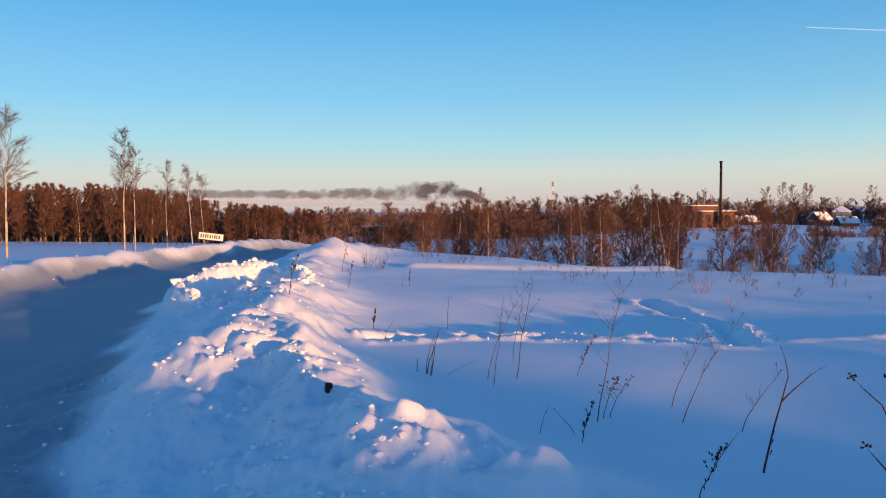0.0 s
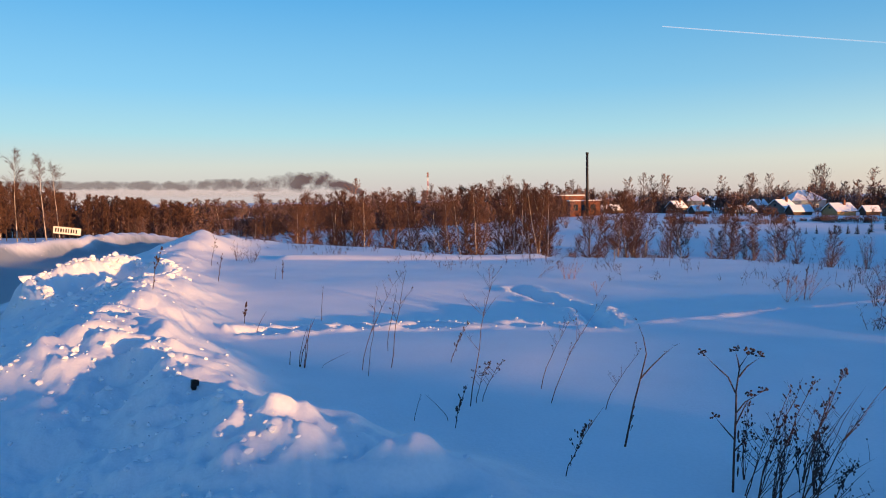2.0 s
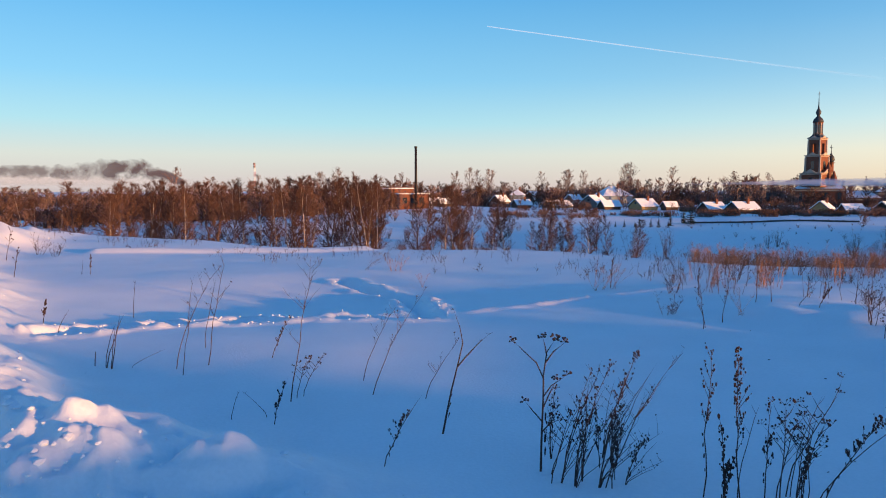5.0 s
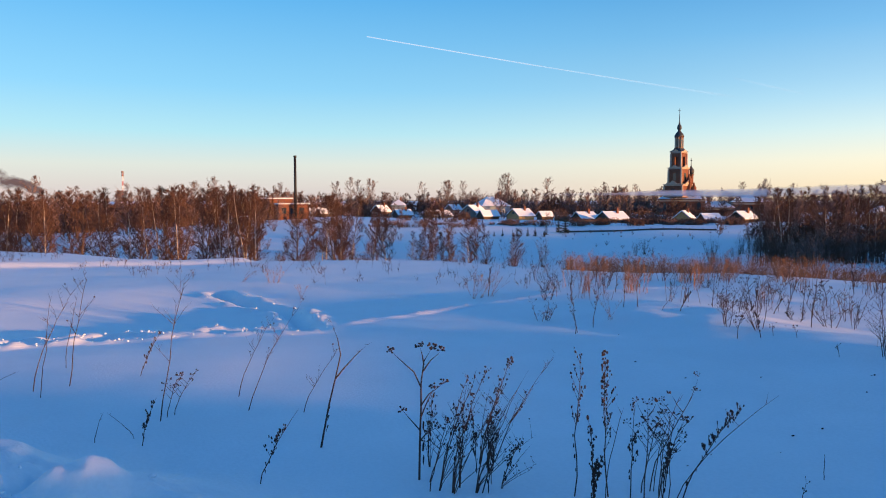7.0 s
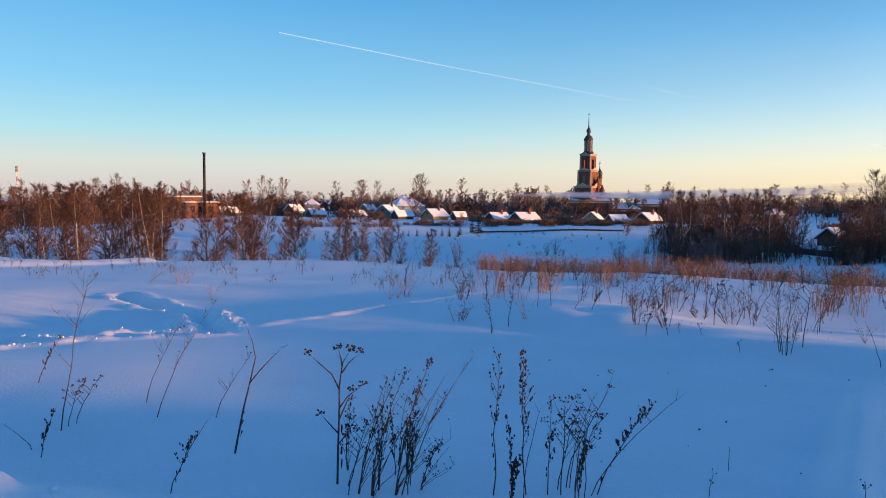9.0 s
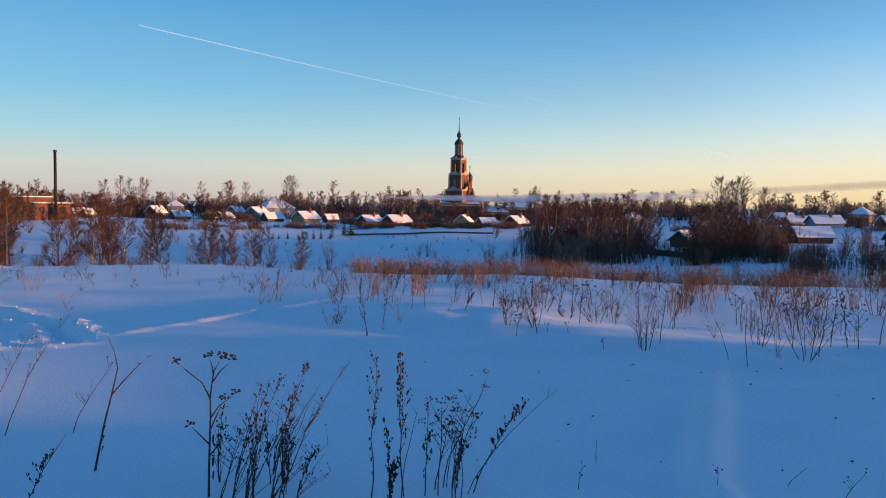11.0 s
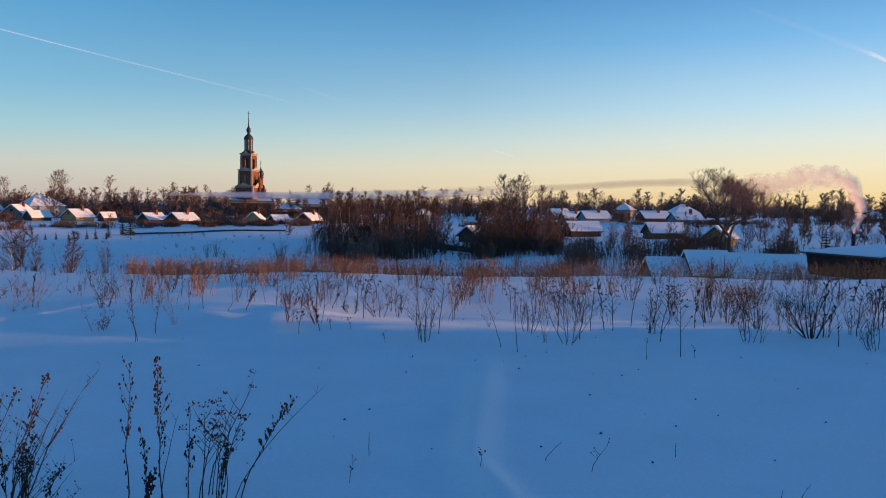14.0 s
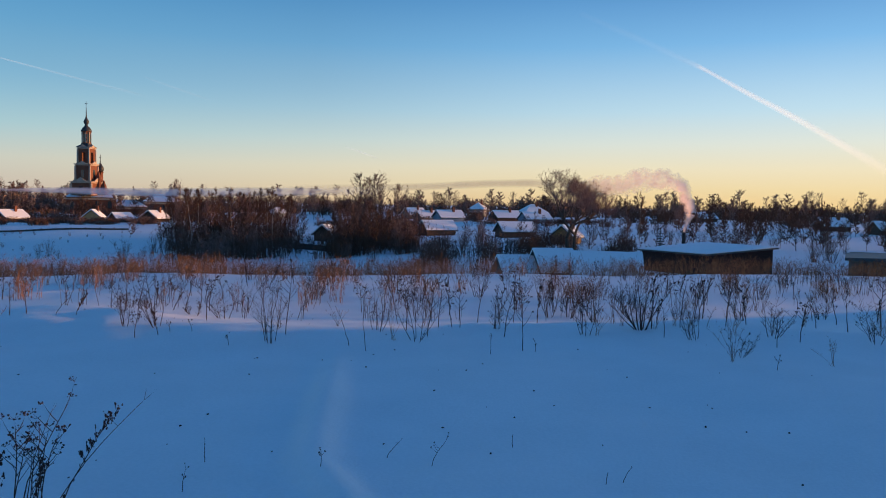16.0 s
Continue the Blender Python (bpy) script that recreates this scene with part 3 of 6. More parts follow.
def clump_mesh(seed, stems=75, twigs=8, w=0.008):
    """A dense stand of saplings one metre high."""
    rnd = random.Random(seed)
    wood, crown = Build(), Build()
    for _ in range(stems):
        x, y = rnd.gauss(0, 0.30), rnd.gauss(0, 0.30)
        h = rnd.uniform(0.5, 1.0) * math.exp(-0.8 * (x * x + y * y))
        p, e = Vector((x, y, -0.05)), Vector((x + rnd.gauss(0, 0.06), y + rnd.gauss(0, 0.06), h))
        sliver(wood, rnd, p, e, w * 0.8)
        for _ in range(twigs):
            o = p.lerp(e, rnd.uniform(0.25, 0.98))
            sliver(crown, rnd, o, o + Vector((rnd.uniform(-1, 1), rnd.uniform(-1, 1), rnd.uniform(0.1, 1.6))).normalized() * rnd.uniform(0.05, 0.15), w)
    return wood, crown


def bush_mesh(seed, stems=16, subs=6, twigs=3, r=0.008, splay=0.5):
    """A bare bush one metre high."""
    def flat(b, o, e, w):
        s = (e - o).cross(Vector((rnd.uniform(-1, 1), rnd.uniform(-1, 1), 0.2))).normalized() * w
        k = len(b.v)
        b.v += [o - s, o + s, e]
        b.f.append((k, k + 1, k + 2))
    rnd = random.Random(seed)
    wood, crown = Build(), Build()
    for i in range(stems):
        a, s = rnd.uniform(0, 6.283), rnd.uniform(0.05, splay)
        h = rnd.uniform(0.55, 1.0)
        p = bend(rnd, (math.cos(a) * 0.1 * rnd.random(), math.sin(a) * 0.1 * rnd.random(), -0.04), (math.cos(a) * s, math.sin(a) * s, 1), h, 4, 0.12, 0.05)
        wood.tube((p[0], p[2], p[4]), r, r * 0.2, 3)
        for j in range(subs):
            g = 0.25 + 0.75 * rnd.random()
            k = min(int(g * 4), 3)
            q = p[k].lerp(p[k + 1], g * 4 - k)
            sb = bend(rnd, q, (rnd.uniform(-1, 1), rnd.uniform(-1, 1), rnd.uniform(0.4, 1.4)), rnd.uniform(0.12, 0.32), 2, 0.15, 0.1)
            flat(crown, sb[0], sb[2], r * 0.5)
            for _ in range(twigs):
                o = sb[0].lerp(sb[2], rnd.random())
                flat(crown, o, o + Vector((rnd.uniform(-1, 1), rnd.uniform(-1, 1), rnd.uniform(0, 1.4))).normalized() * rnd.uniform(0.06, 0.17), r * 0.32)
    return wood, crown


def meshes(name, wc, bark, twig):
    return wc[0].mesh(name + "_trunk", bark, True), wc[1].mesh(name + "_crown", twig)


BIRCH_KINDS = [meshes("birch", tree_mesh(11 + i, 34, 8, 8, 0.24, 0.17, 1.5, 0.010, twig_r=0.0011, droop=0.3), BIRCH, TWIG) for i in range(3)]
YOUNG_KINDS = [meshes("young_birch", tree_mesh(31 + i, 28, 6, 9, 0.16, 0.15, 1.6, 0.0075, twig_r=0.0017, droop=0.1), BIRCH, TWIG) for i in range(5)]
BROWN_KINDS = [meshes("alder", tree_mesh(51 + i, 28, 6, 9, 0.10, 0.19, 1.3, 0.009, twig_r=0.0019), BARK, TWIG) for i in range(4)]
DARK_KINDS = [meshes("willow", tree_mesh(71 + i, 15, 6, 7, 0.04, 0.22, 1.2, 0.009, trunks=3, twig_r=0.0022), BARK, TWIG_DARK if i else TWIG) for i in range(3)]
FROST_KINDS = [meshes("frosted_birch", tree_mesh(91 + i, 30, 6, 9, 0.16, 0.25, 1.3, 0.009, twig_r=0.0019, full=0.5), BARK, FROST_HAZE_TWIG) for i in range(3)]
SKY_KINDS = [meshes("skyline_tree", tree_mesh(101 + i, 26, 5, 6, 0.12, 0.24, 1.3, 0.009, twig_r=0.0033, full=0.5, far=True, twig_l=1.1), BARK, FROST_HAZE_TWIG if i % 2 else TWIG_DARK) for i in range(4)]
OLD_KIND = meshes("old_willow", old_tree_mesh(126), BARK, TWIG_DARK)
BUSH_KINDS = [meshes("bush", bush_mesh(141 + i, 13, 6, 4), BARK, TWIG_DARK) for i in range(3)]
RUST_BUSHES = [meshes("brown_bush", bush_mesh(161 + i, 14, 6, 3, 0.008, 0.3), BARK, TWIG) for i in range(2)]


def top_height(az, d, el):
    """How high a thing at that place must be to reach that elevation."""
    return EYE + d * math.tan(radians(el)) - spot(az, d).z


def tree(name, kinds, az, d, top, rnd, label, group, wide=1.0):
    p = spot(az, d)
    h = max(1.0, top_height(az, d, top))
    t = thing(name, pose(p.x, p.y, p.z, rnd.uniform(-2, 2), rnd.uniform(-2, 2), rnd.uniform(0, 360)), label, name.replace("_", " ") if name == "bush" else "tree", group)
    t.scale = (h * wide, h * wide, h)
    trunk, crown = rnd.choice(kinds)
    part("trunk", trunk, None, t)
    part("crown", crown, None, t)
    return t


rnd = random.Random(5)
# roadside birches
for az, d, top, wide in ((-29.7, 44, 6.6, 1.0), (-22.6, 47, 5.4, 0.95), (-21.9, 48.5, 4.3, 0.8), (-19.8, 52, 3.4, 0.75), (-18.1, 55, 3.1, 0.8), (-17.3, 58, 2.6, 0.8), (-30.6, 49, 5.6, 1.0)):
    tree("birch_tree", BIRCH_KINDS, az, d, top, rnd, "slender bare birch with sunlit white bark beside the road", "roadside birches", wide)
# valley trees beyond the field, in clumps
VALLEY_TOP = ([-8, -4, 4, 9, 13, 18, 19.5, 24, 26, 28.5, 34, 39], [0.1, 0.5, 0.8, 0.7, 0.95, 0.9, 0.1, 0.45, -0.3, -1.4, -1.7, -2.6])
for centre, count in ((-6.2, 3), (-4, 3), (-1.2, 5), (1.6, 5), (3.6, 5), (5.4, 4), (7.2, 3), (9.2, 4), (10.8, 4), (12.2, 3), (13.8, 4), (15.0, 5), (16.2, 5), (17.4, 4), (20.4, 2), (22.4, 5), (23.6, 4), (26.2, 4), (28.9, 3), (30.2, 4), (31.4, 4), (32.8, 4), (33.8, 2), (36.3, 2)):
    for _ in range(count):
        az = rnd.gauss(centre, 0.42)
        d = rnd.uniform(72, 108)
        top = float(np.interp(az, *VALLEY_TOP)) - 1.1 * rnd.random() ** 1.6 + (1.0 if rnd.random() < 0.1 and az > 26 else 0.0)
        kinds = YOUNG_KINDS if rnd.random() < 0.6 else BROWN_KINDS
        tree("valley_birch" if kinds is YOUNG_KINDS else "alder_tree", kinds, az, d, top, rnd, "bare young birch with reddish brown twigs in the snowy valley" if kinds is YOUNG_KINDS else "bare brown alder in the snowy valley", "valley trees", rnd.uniform(0.95, 1.3))
# darker group below the church
for i in range(52):
    az = 53.0 + 9.2 * (i + rnd.random()) / 52
    tree("willow_tree", DARK_KINDS + BROWN_KINDS + YOUNG_KINDS, az, rnd.uniform(105, 150), rnd.uniform(-0.4, 1.0), rnd, "dark bare tree in the shaded thicket below the church", "thicket trees")
for i in range(26):
    az = 64.5 + 6.2 * (i + rnd.random()) / 26
    tree("willow_tree", DARK_KINDS, az, rnd.uniform(95, 125), rnd.uniform(-0.5, 0.7) - abs(az - 67.6) * 0.22, rnd, "dark bare willow in the thicket beside the gardens", "thicket trees")
for az, top in ((66.7, 2.0), (67.6, 1.8), (68.4, 2.05), (69.3, 1.3)):
    tree("tall_birch", FROST_KINDS, az, 118, top, rnd, "tall frosted birch rising above the dark thicket", "tall birches", 1.1)
for az, d, top in ((74.7, 110, -0.2), (75.6, 115, -0.5), (78.6, 100, -0.8), (79.6, 105, -0.4), (80.6, 108, -0.6), (83.8, 100, -0.2), (85.0, 102, -0.4), (86.2, 108, 0.0)):
    tree("garden_tree", DARK_KINDS + BROWN_KINDS, az, d, top, rnd, "bare dark garden tree between snowy village roofs", "garden trees")
tree("old_willow", [OLD_KIND], 82.4, 88, 2.95, rnd, "broad old willow with spreading bare limbs beside the sheds", "", 1.0)
# skyline trees behind the village
for i in range(64):
    az = 2.0 + 104 * (i + rnd.random()) / 64
    if 46.0 < az < 50:
        continue
    d = rnd.uniform(330, 430)
    top = rnd.choice((0.6, 0.8, 1.0, 1.25)) + rnd.uniform(-0.15, 0.35) - (0.3 if az > 50 else 0.0)
    tree("skyline_tree", SKY_KINDS, az, d, top, rnd, "frosted bare tree on the skyline behind the village", "skyline trees", 1.25)
for az, d, top in ((24.0, 300, 1.6), (25.3, 300, 1.5), (31.2, 300, 1.4), (32.2, 300, 1.35), (35.0, 310, 1.8), (35.7, 310, 1.9), (52.2, 320, 1.2), (53.6, 320, 1.4), (55.3, 330, 1.1), (62.2, 250, 1.0), (63.2, 250, 1.1), (72.1, 260, 0.95), (76.2, 260, 0.9), (78.0, 260, 1.0), (74.4, 260, 0.75), (14.2, 260, 1.6), (13.0, 260, 1.3), (98.3, 230, 1.3), (99.0, 230, 1.2)):
    tree("tall_birch", FROST_KINDS, az, d, top, rnd, "tall frosted birch above the village roofs", "tall birches", 1.0)


def grove(name, label, kinds, places, category, rnd, metres=False):
    """Many trees that no one could count, in one mesh per material."""
    vs, fs, ms, mats, base, shapes = [], [], [], [], 0, {}
    for az, d, top, wide in places:
        p = spot(az, d)
        h = top if metres else max(0.6, EYE + d * math.tan(radians(top)) - p.z)
        pair = rnd.choice(kinds)
        a, c = rnd.uniform(0, 6.283), np.array((p.x, p.y, p.z))
        rot = np.array(((math.cos(a), -math.sin(a), 0), (math.sin(a), math.cos(a), 0), (0, 0, 1.0)))
        for me in pair:
            co = np.empty(len(me.vertices) * 3)
            me.vertices.foreach_get("co", co)
            co = (co.reshape(-1, 3) * (h * wide, h * wide, h)) @ rot.T + c
            mat = me.materials[0]
            if mat not in mats:
                mats.append(mat)
            k = mats.index(mat)
            vs.append(co)
            if me not in shapes:
                shapes[me] = [tuple(f.vertices) for f in me.polygons]
            fs += [tuple(i + base for i in f) for f in shapes[me]]
            ms += [k] * len(shapes[me])
            base += len(co)
    me = bpy.data.meshes.new(name)
    me.from_pydata(np.vstack(vs).tolist(), [], fs)
    for m in mats:
        me.materials.append(m)
    me.polygons.foreach_set("material_index", ms)
    return tagged(new(name, me), label, category, kind="stuff")


LOW_KINDS = [meshes("far_tree", tree_mesh(201 + i, 24, 5, 5, 0.12, 0.15, 1.6, 0.008, twig_r=0.0060, far=True, twig_l=1.2), BIRCH if i == 0 else BARK, TWIG) for i in range(4)]
DIM_KINDS = [meshes("dim_tree", tree_mesh(221 + i, 9, 5, 5, 0.06, 0.24, 1.3, 0.008, trunks=3, twig_r=0.0068, far=True, twig_l=1.3), BARK, TWIG_DARK if i % 2 else TWIG) for i in range(4)]
HAZY_KINDS = [meshes("hazy_tree", tree_mesh(241 + i, 22, 5, 5, 0.10, 0.24, 1.4, 0.008, twig_r=0.0080, far=True, twig_l=1.3, full=0.45), BARK, FROST_HAZE_TWIG if i % 2 else TWIG_DARK) for i in range(4)]
NEAR_CLUMPS = [meshes("sapling_clump", clump_mesh(281 + i, 75, 10, 0.012), BARK, (TWIG, TWIG_DARK, TWIG)[i]) for i in range(3)]
CLUMP_KINDS = [meshes("sapling_clump", clump_mesh(261 + i, 70, 8, 0.024), BARK, (TWIG, TWIG_DARK, TWIG, FROST_HAZE_TWIG)[i]) for i in range(4)]
DUSKY_CLUMPS = CLUMP_KINDS[1:3]
SUNLIT_TOP = ([-38, -24, -20, -16, -12, -8], [1.95, 1.9, 1.4, 0.7, 0.3, -0.1])
grove("sunlit_wood", "birch and alder wood lit red-brown by low sun", LOW_KINDS,
      [(az, rnd.uniform(105, 190), float(np.interp(az, *SUNLIT_TOP)) - 0.9 * rnd.random() ** 1.5, 1.15)
       for az in (-38 + 29 * rnd.random() for _ in range(300))], "woodland", rnd)
grove("sunlit_undergrowth", "brown saplings filling the foot of the sunlit wood", CLUMP_KINDS[:3],
      [(az, rnd.uniform(135, 210), float(np.interp(az, *SUNLIT_TOP)) - rnd.uniform(0.4, 1.6), 1.2) for az in (-38 + 30 * rnd.random() for _ in range(75))], "woodland", rnd)
grove("village_backwood", "massed dusky trees and bushes closing the village behind", DUSKY_CLUMPS + CLUMP_KINDS[3:],
      [(az, rnd.uniform(285, 440), rnd.uniform(4.5, 9.0), 1.3) for az in (8 + 98 * rnd.random() for _ in range(220))], "woodland", rnd, True)
grove("valley_backwood", "dusky brown brush covering the far valley side", DUSKY_CLUMPS,
      [(az, rnd.uniform(190, 420), rnd.uniform(3.5, 8.0), 1.4) for az in (-14 + 27 * rnd.random() for _ in range(100))], "woodland", rnd, True)
grove("horizon_wood", "low dark wood along the horizon beyond the hollow", DUSKY_CLUMPS,
      [(az, rnd.uniform(520, 800), rnd.uniform(-0.25, 0.2), 2.0) for az in (-22 + 32 * rnd.random() for _ in range(60))], "woodland", rnd)
grove("far_wood", "distant dark wood on the horizon", HAZY_KINDS,
      [(az, rnd.uniform(480, 760), rnd.uniform(0.05, 0.5) + (0.15 if az > 3 else -0.2), 1.6) for az in [-22 + 130 * rnd.random() for _ in range(150)] + [-16 + 24 * rnd.random() for _ in range(70)]], "woodland", rnd)
grove("village_wood", "dark bare trees massed behind the village", HAZY_KINDS + DIM_KINDS,
      [(az, rnd.uniform(275, 400), rnd.uniform(6.0, 11.0), 1.25) for az in [9 + 97 * rnd.random() for _ in range(190)] + [34 + 20 * rnd.random() for _ in range(60)]], "woodland", rnd, True)
grove("valley_wood", "brown bare wood on the far side of the valley", DIM_KINDS,
      [(az, rnd.uniform(165, 290), rnd.uniform(5.0, 9.5), 1.2) for az in (-2 + 22 * rnd.random() for _ in range(90))], "woodland", rnd, True)
grove("hollow_wood", "dark mixed wood in the hollow beyond the road", DIM_KINDS,
      [(az, rnd.uniform(130, 420), rnd.uniform(3.0, 7.0), 1.4) for az in (-13 + 15 * rnd.random() for _ in range(60))], "woodland", rnd, True)
grove("garden_scrub", "dark garden shrubs and orchard trees between the houses", DUSKY_CLUMPS + DIM_KINDS[:2],
      [(az, rnd.uniform(215, 290), rnd.uniform(2.0, 4.5), 1.4) for az in [12 + 94 * rnd.random() for _ in range(130)] + [36 + 24 * rnd.random() for _ in range(50)]], "scrub", rnd, True)
grove("yard_hedge", "dark hedges and shrubs along the garden fences below the houses", DUSKY_CLUMPS,
      [(az, rnd.uniform(176, 204), rnd.uniform(0.9, 1.8), 2.0) for az in [39.5 + 13.5 * rnd.random() for _ in range(60)] + [20 + 19 * rnd.random() for _ in range(26)] + [62 + 24 * rnd.random() for _ in range(36)]], "scrub", rnd, True)
grove("slope_orchard", "dark shrubs among fences below the village", DIM_KINDS,
      [(az, rnd.uniform(140, 200), rnd.uniform(1.2, 3.0), 1.6) for az in (8 + 97 * rnd.random() for _ in range(80)) if not 33 < az < 50], "scrub", rnd, True)
grove("thicket", "dense dark thicket of bare saplings filling the hollow", NEAR_CLUMPS,
      [(az, rnd.uniform(95, 140), rnd.uniform(2.0, 5.2), 1.0) for az in [53.2 + 8.6 * rnd.random() for _ in range(44)] + [64.6 + 6.4 * rnd.random() for _ in range(36)]] + [(az, rnd.uniform(78, 112), rnd.uniform(1.2, 2.8), 1.3) for az in [71 + 16 * rnd.random() for _ in range(34)]], "woodland", rnd, True)
grove("barn_wood", "bare dark trees on the hillside behind the barn", DIM_KINDS + LOW_KINDS,
      [(az, rnd.uniform(115, 200), rnd.uniform(2.5, 6.5), 1.2) for az in (86 + 21 * rnd.random() for _ in range(80))], "woodland", rnd, True)
# trees added out of view, to keep low sun off the barn and village
grove("sunward_wood", "unseen bare wood added on the sunny side to shade barn and village", DIM_KINDS,
      [(106.5 + 24 * rnd.random(), rnd.uniform(82, 145), rnd.uniform(4.0, 5.8), 1.8) for _ in range(85)], "woodland", rnd, True)
for az, d, top in ((95.3, 105, -0.3), (96.6, 112, 0.1), (97.6, 108, 0.3), (98.6, 116, 0.0), (99.4, 104, 0.2), (100.6, 110, 0.35), (101.8, 115, 0.2), (103.0, 106, 0.5), (94.4, 120, -0.4), (88.4, 112, 0.2), (87.2, 118, 0.6), (104.2, 112, 0.4)):
    tree("garden_tree", BROWN_KINDS + YOUNG_KINDS, az, d, top, rnd, "bare thin tree against the snowy hillside beyond the barn", "garden trees")
grove("valley_scrub", "brown scrub along the valley bottom", RUST_BUSHES + BUSH_KINDS,
      [(az, rnd.uniform(60, 115), rnd.uniform(1.0, 2.8), 1.1) for az in [-12 + 46 * rnd.random() for _ in range(120)] + [18 + 9 * rnd.random() for _ in range(35)]], "scrub", rnd, True)
grove("hillside_scrub", "dark brown brush covering the far valley side", RUST_BUSHES + BUSH_KINDS,
      [(az, rnd.uniform(110, 190), rnd.uniform(1.2, 3.0), 1.5) for az in [-1 + 29 * rnd.random() for _ in range(75)]], "scrub", rnd, True)
grove("road_end_scrub", "dark brown scrub where the road dips", RUST_BUSHES + BUSH_KINDS,
      [(az, rnd.uniform(60, 150), rnd.uniform(1.2, 3.4), 1.2) for az in [-13 + 17 * rnd.random() for _ in range(80)]], "scrub", rnd, True)
grove("slope_scrub", "dark scrub on the shaded slope below the church", BUSH_KINDS,
      [(az, rnd.uniform(95, 135), rnd.uniform(1.2, 3.2), 1.2) for az in [50 + 16 * rnd.random() for _ in range(60)]]
      + [(az, rnd.uniform(80, 135), rnd.uniform(1.0, 3.4), 1.2) for az in [63 + 42 * rnd.random() for _ in range(80)]], "scrub", rnd, True)
grove("slope_stubble", "sparse low dry stubble poking through the snowy slope", BUSH_KINDS + RUST_BUSHES,
      [(az, rnd.uniform(80, 165), rnd.uniform(0.25, 0.8), 1.6) for az in [33 + 21 * rnd.random() for _ in range(70)]], "scrub", rnd, True)
for az, d, top in ((45.0, 104, -2.9), (45.6, 106, -2.6), (46.2, 103, -3.3), (38.3, 92, -2.7), (50.3, 98, -3.6), (51.2, 98, -3.5), (52.0, 98, -3.6), (43.2, 88, -4.1), (36.0, 85, -2.9)):
    tree("bush", BUSH_KINDS, az, d, top, rnd, "bare round bush on the snowy slope", "slope bushes", 0.9)

# ---- village ----
WALLS = {"log": LOG, "board": BOARD, "yellow": YELLOW, "green": GREEN, "blue": BLUEW, "brick": BRICK}


def house(az, d, width, length, ridge_el, turn, wall="log", roof_h=None, label="", name="house", chimney=True, windows=3, hip=False):
    """width is the gable's, length runs along the ridge; turn: degrees between the ridge and the line of sight."""
    d = d * 1.22 if 140 < d < 236 else d
    if name == "house":
        width, length = width * (0.68 if hip else 0.8), length * 0.68
    turn = -turn * 0.72
    p = spot(az, d)
    total = max(1.4 if name == "shed" else 2.6, EYE + d * math.tan(radians(ridge_el)) - p.z)
    roof_h = min(roof_h or width * 0.42, total * 0.6)
    wall_h = total - roof_h
    h = thing(name, pose(p.x, p.y, p.z, 0, 0, -az + turn), label or "village house with a snow-covered gable roof", "house", "village houses")
    w2, o = width / 2, 0.35
    slope = roof_h / w2
    if hip:
        part("wall", Build().box(-w2, -length / 2, -1.0, w2, length / 2, wall_h), WALLS[wall], h)
        b = Build()
        e, zl = 0.4, wall_h - 0.05
        r = max(0.3, length / 2 - w2)
        b.v += [Vector(c) for c in ((-w2 - e, -length / 2 - e, zl), (w2 + e, -length / 2 - e, zl), (w2 + e, length / 2 + e, zl), (-w2 - e, length / 2 + e, zl), (0, -r, total), (0, r, total))]
        b.f += [(3, 2, 1, 0), (0, 1, 4), (1, 2, 5, 4), (2, 3, 5), (3, 0, 4, 5)]
        part("roof", b, ROOF_SNOW, h, "snow-covered hipped roof")
    else:
        part("wall", Build().solid([(-w2, -1.0), (w2, -1.0), (w2, wall_h), (0, total - 0.12), (-w2, wall_h)], length), WALLS[wall], h)
        edge = wall_h - o * slope
        part("roof", Build().solid([(-w2 - o, edge - 0.1), (-w2 - o, edge), (0, total), (w2 + o, edge), (w2 + o, edge - 0.1), (0, total - 0.12)], length + 0.8), TIN, h, "dark sheet roof")
        part("roof_snow", Build().solid([(-w2 - o - 0.05, edge + 0.01), (-w2 - o - 0.02, edge + 0.2), (-0.15, total + 0.19), (0.15, total + 0.19), (w2 + o + 0.02, edge + 0.2), (w2 + o + 0.05, edge + 0.01), (0, total + 0.01)], length + 0.7), ROOF_SNOW, h, "thick snow on the roof")
        if width > 5:
            part("attic_window", Build().box(-0.35, -length / 2 - 0.04, wall_h + roof_h * 0.25, 0.35, -length / 2 + 0.05, wall_h + roof_h * 0.25 + 0.6), GLASS, h)
    if chimney:
        part("chimney", Build().box(w2 * 0.2, length * 0.1, total - 1.0, w2 * 0.2 + 0.55, length * 0.1 + 0.55, total + 0.9), BRICK, h, "brick chimney")
    if wall_h > 1.7:
        for i in range(windows):
            x = (i + 0.5) / windows * width - w2
            f = part("window", Build().box(x - 0.5, -length / 2 - 0.07, wall_h * 0.5 - 0.6, x + 0.5, -length / 2 + 0.05, wall_h * 0.5 + 0.65), WHITE, h, "white window frame")
            part("pane", Build().box(x - 0.36, -length / 2 - 0.085, wall_h * 0.5 - 0.46, x + 0.36, -length / 2 - 0.06, wall_h * 0.5 + 0.5), GLASS, f)
        for i in range(2):
            y = (i + 0.5) / 2 * length - length / 2
            f = part("window", Build().box(w2 - 0.05, y - 0.5, wall_h * 0.5 - 0.6, w2 + 0.07, y + 0.5, wall_h * 0.5 + 0.65), WHITE, h, "white window frame")
            part("pane", Build().box(w2 + 0.06, y - 0.36, wall_h * 0.5 - 0.46, w2 + 0.085, y + 0.36, wall_h * 0.5 + 0.5), GLASS, f)
    return h


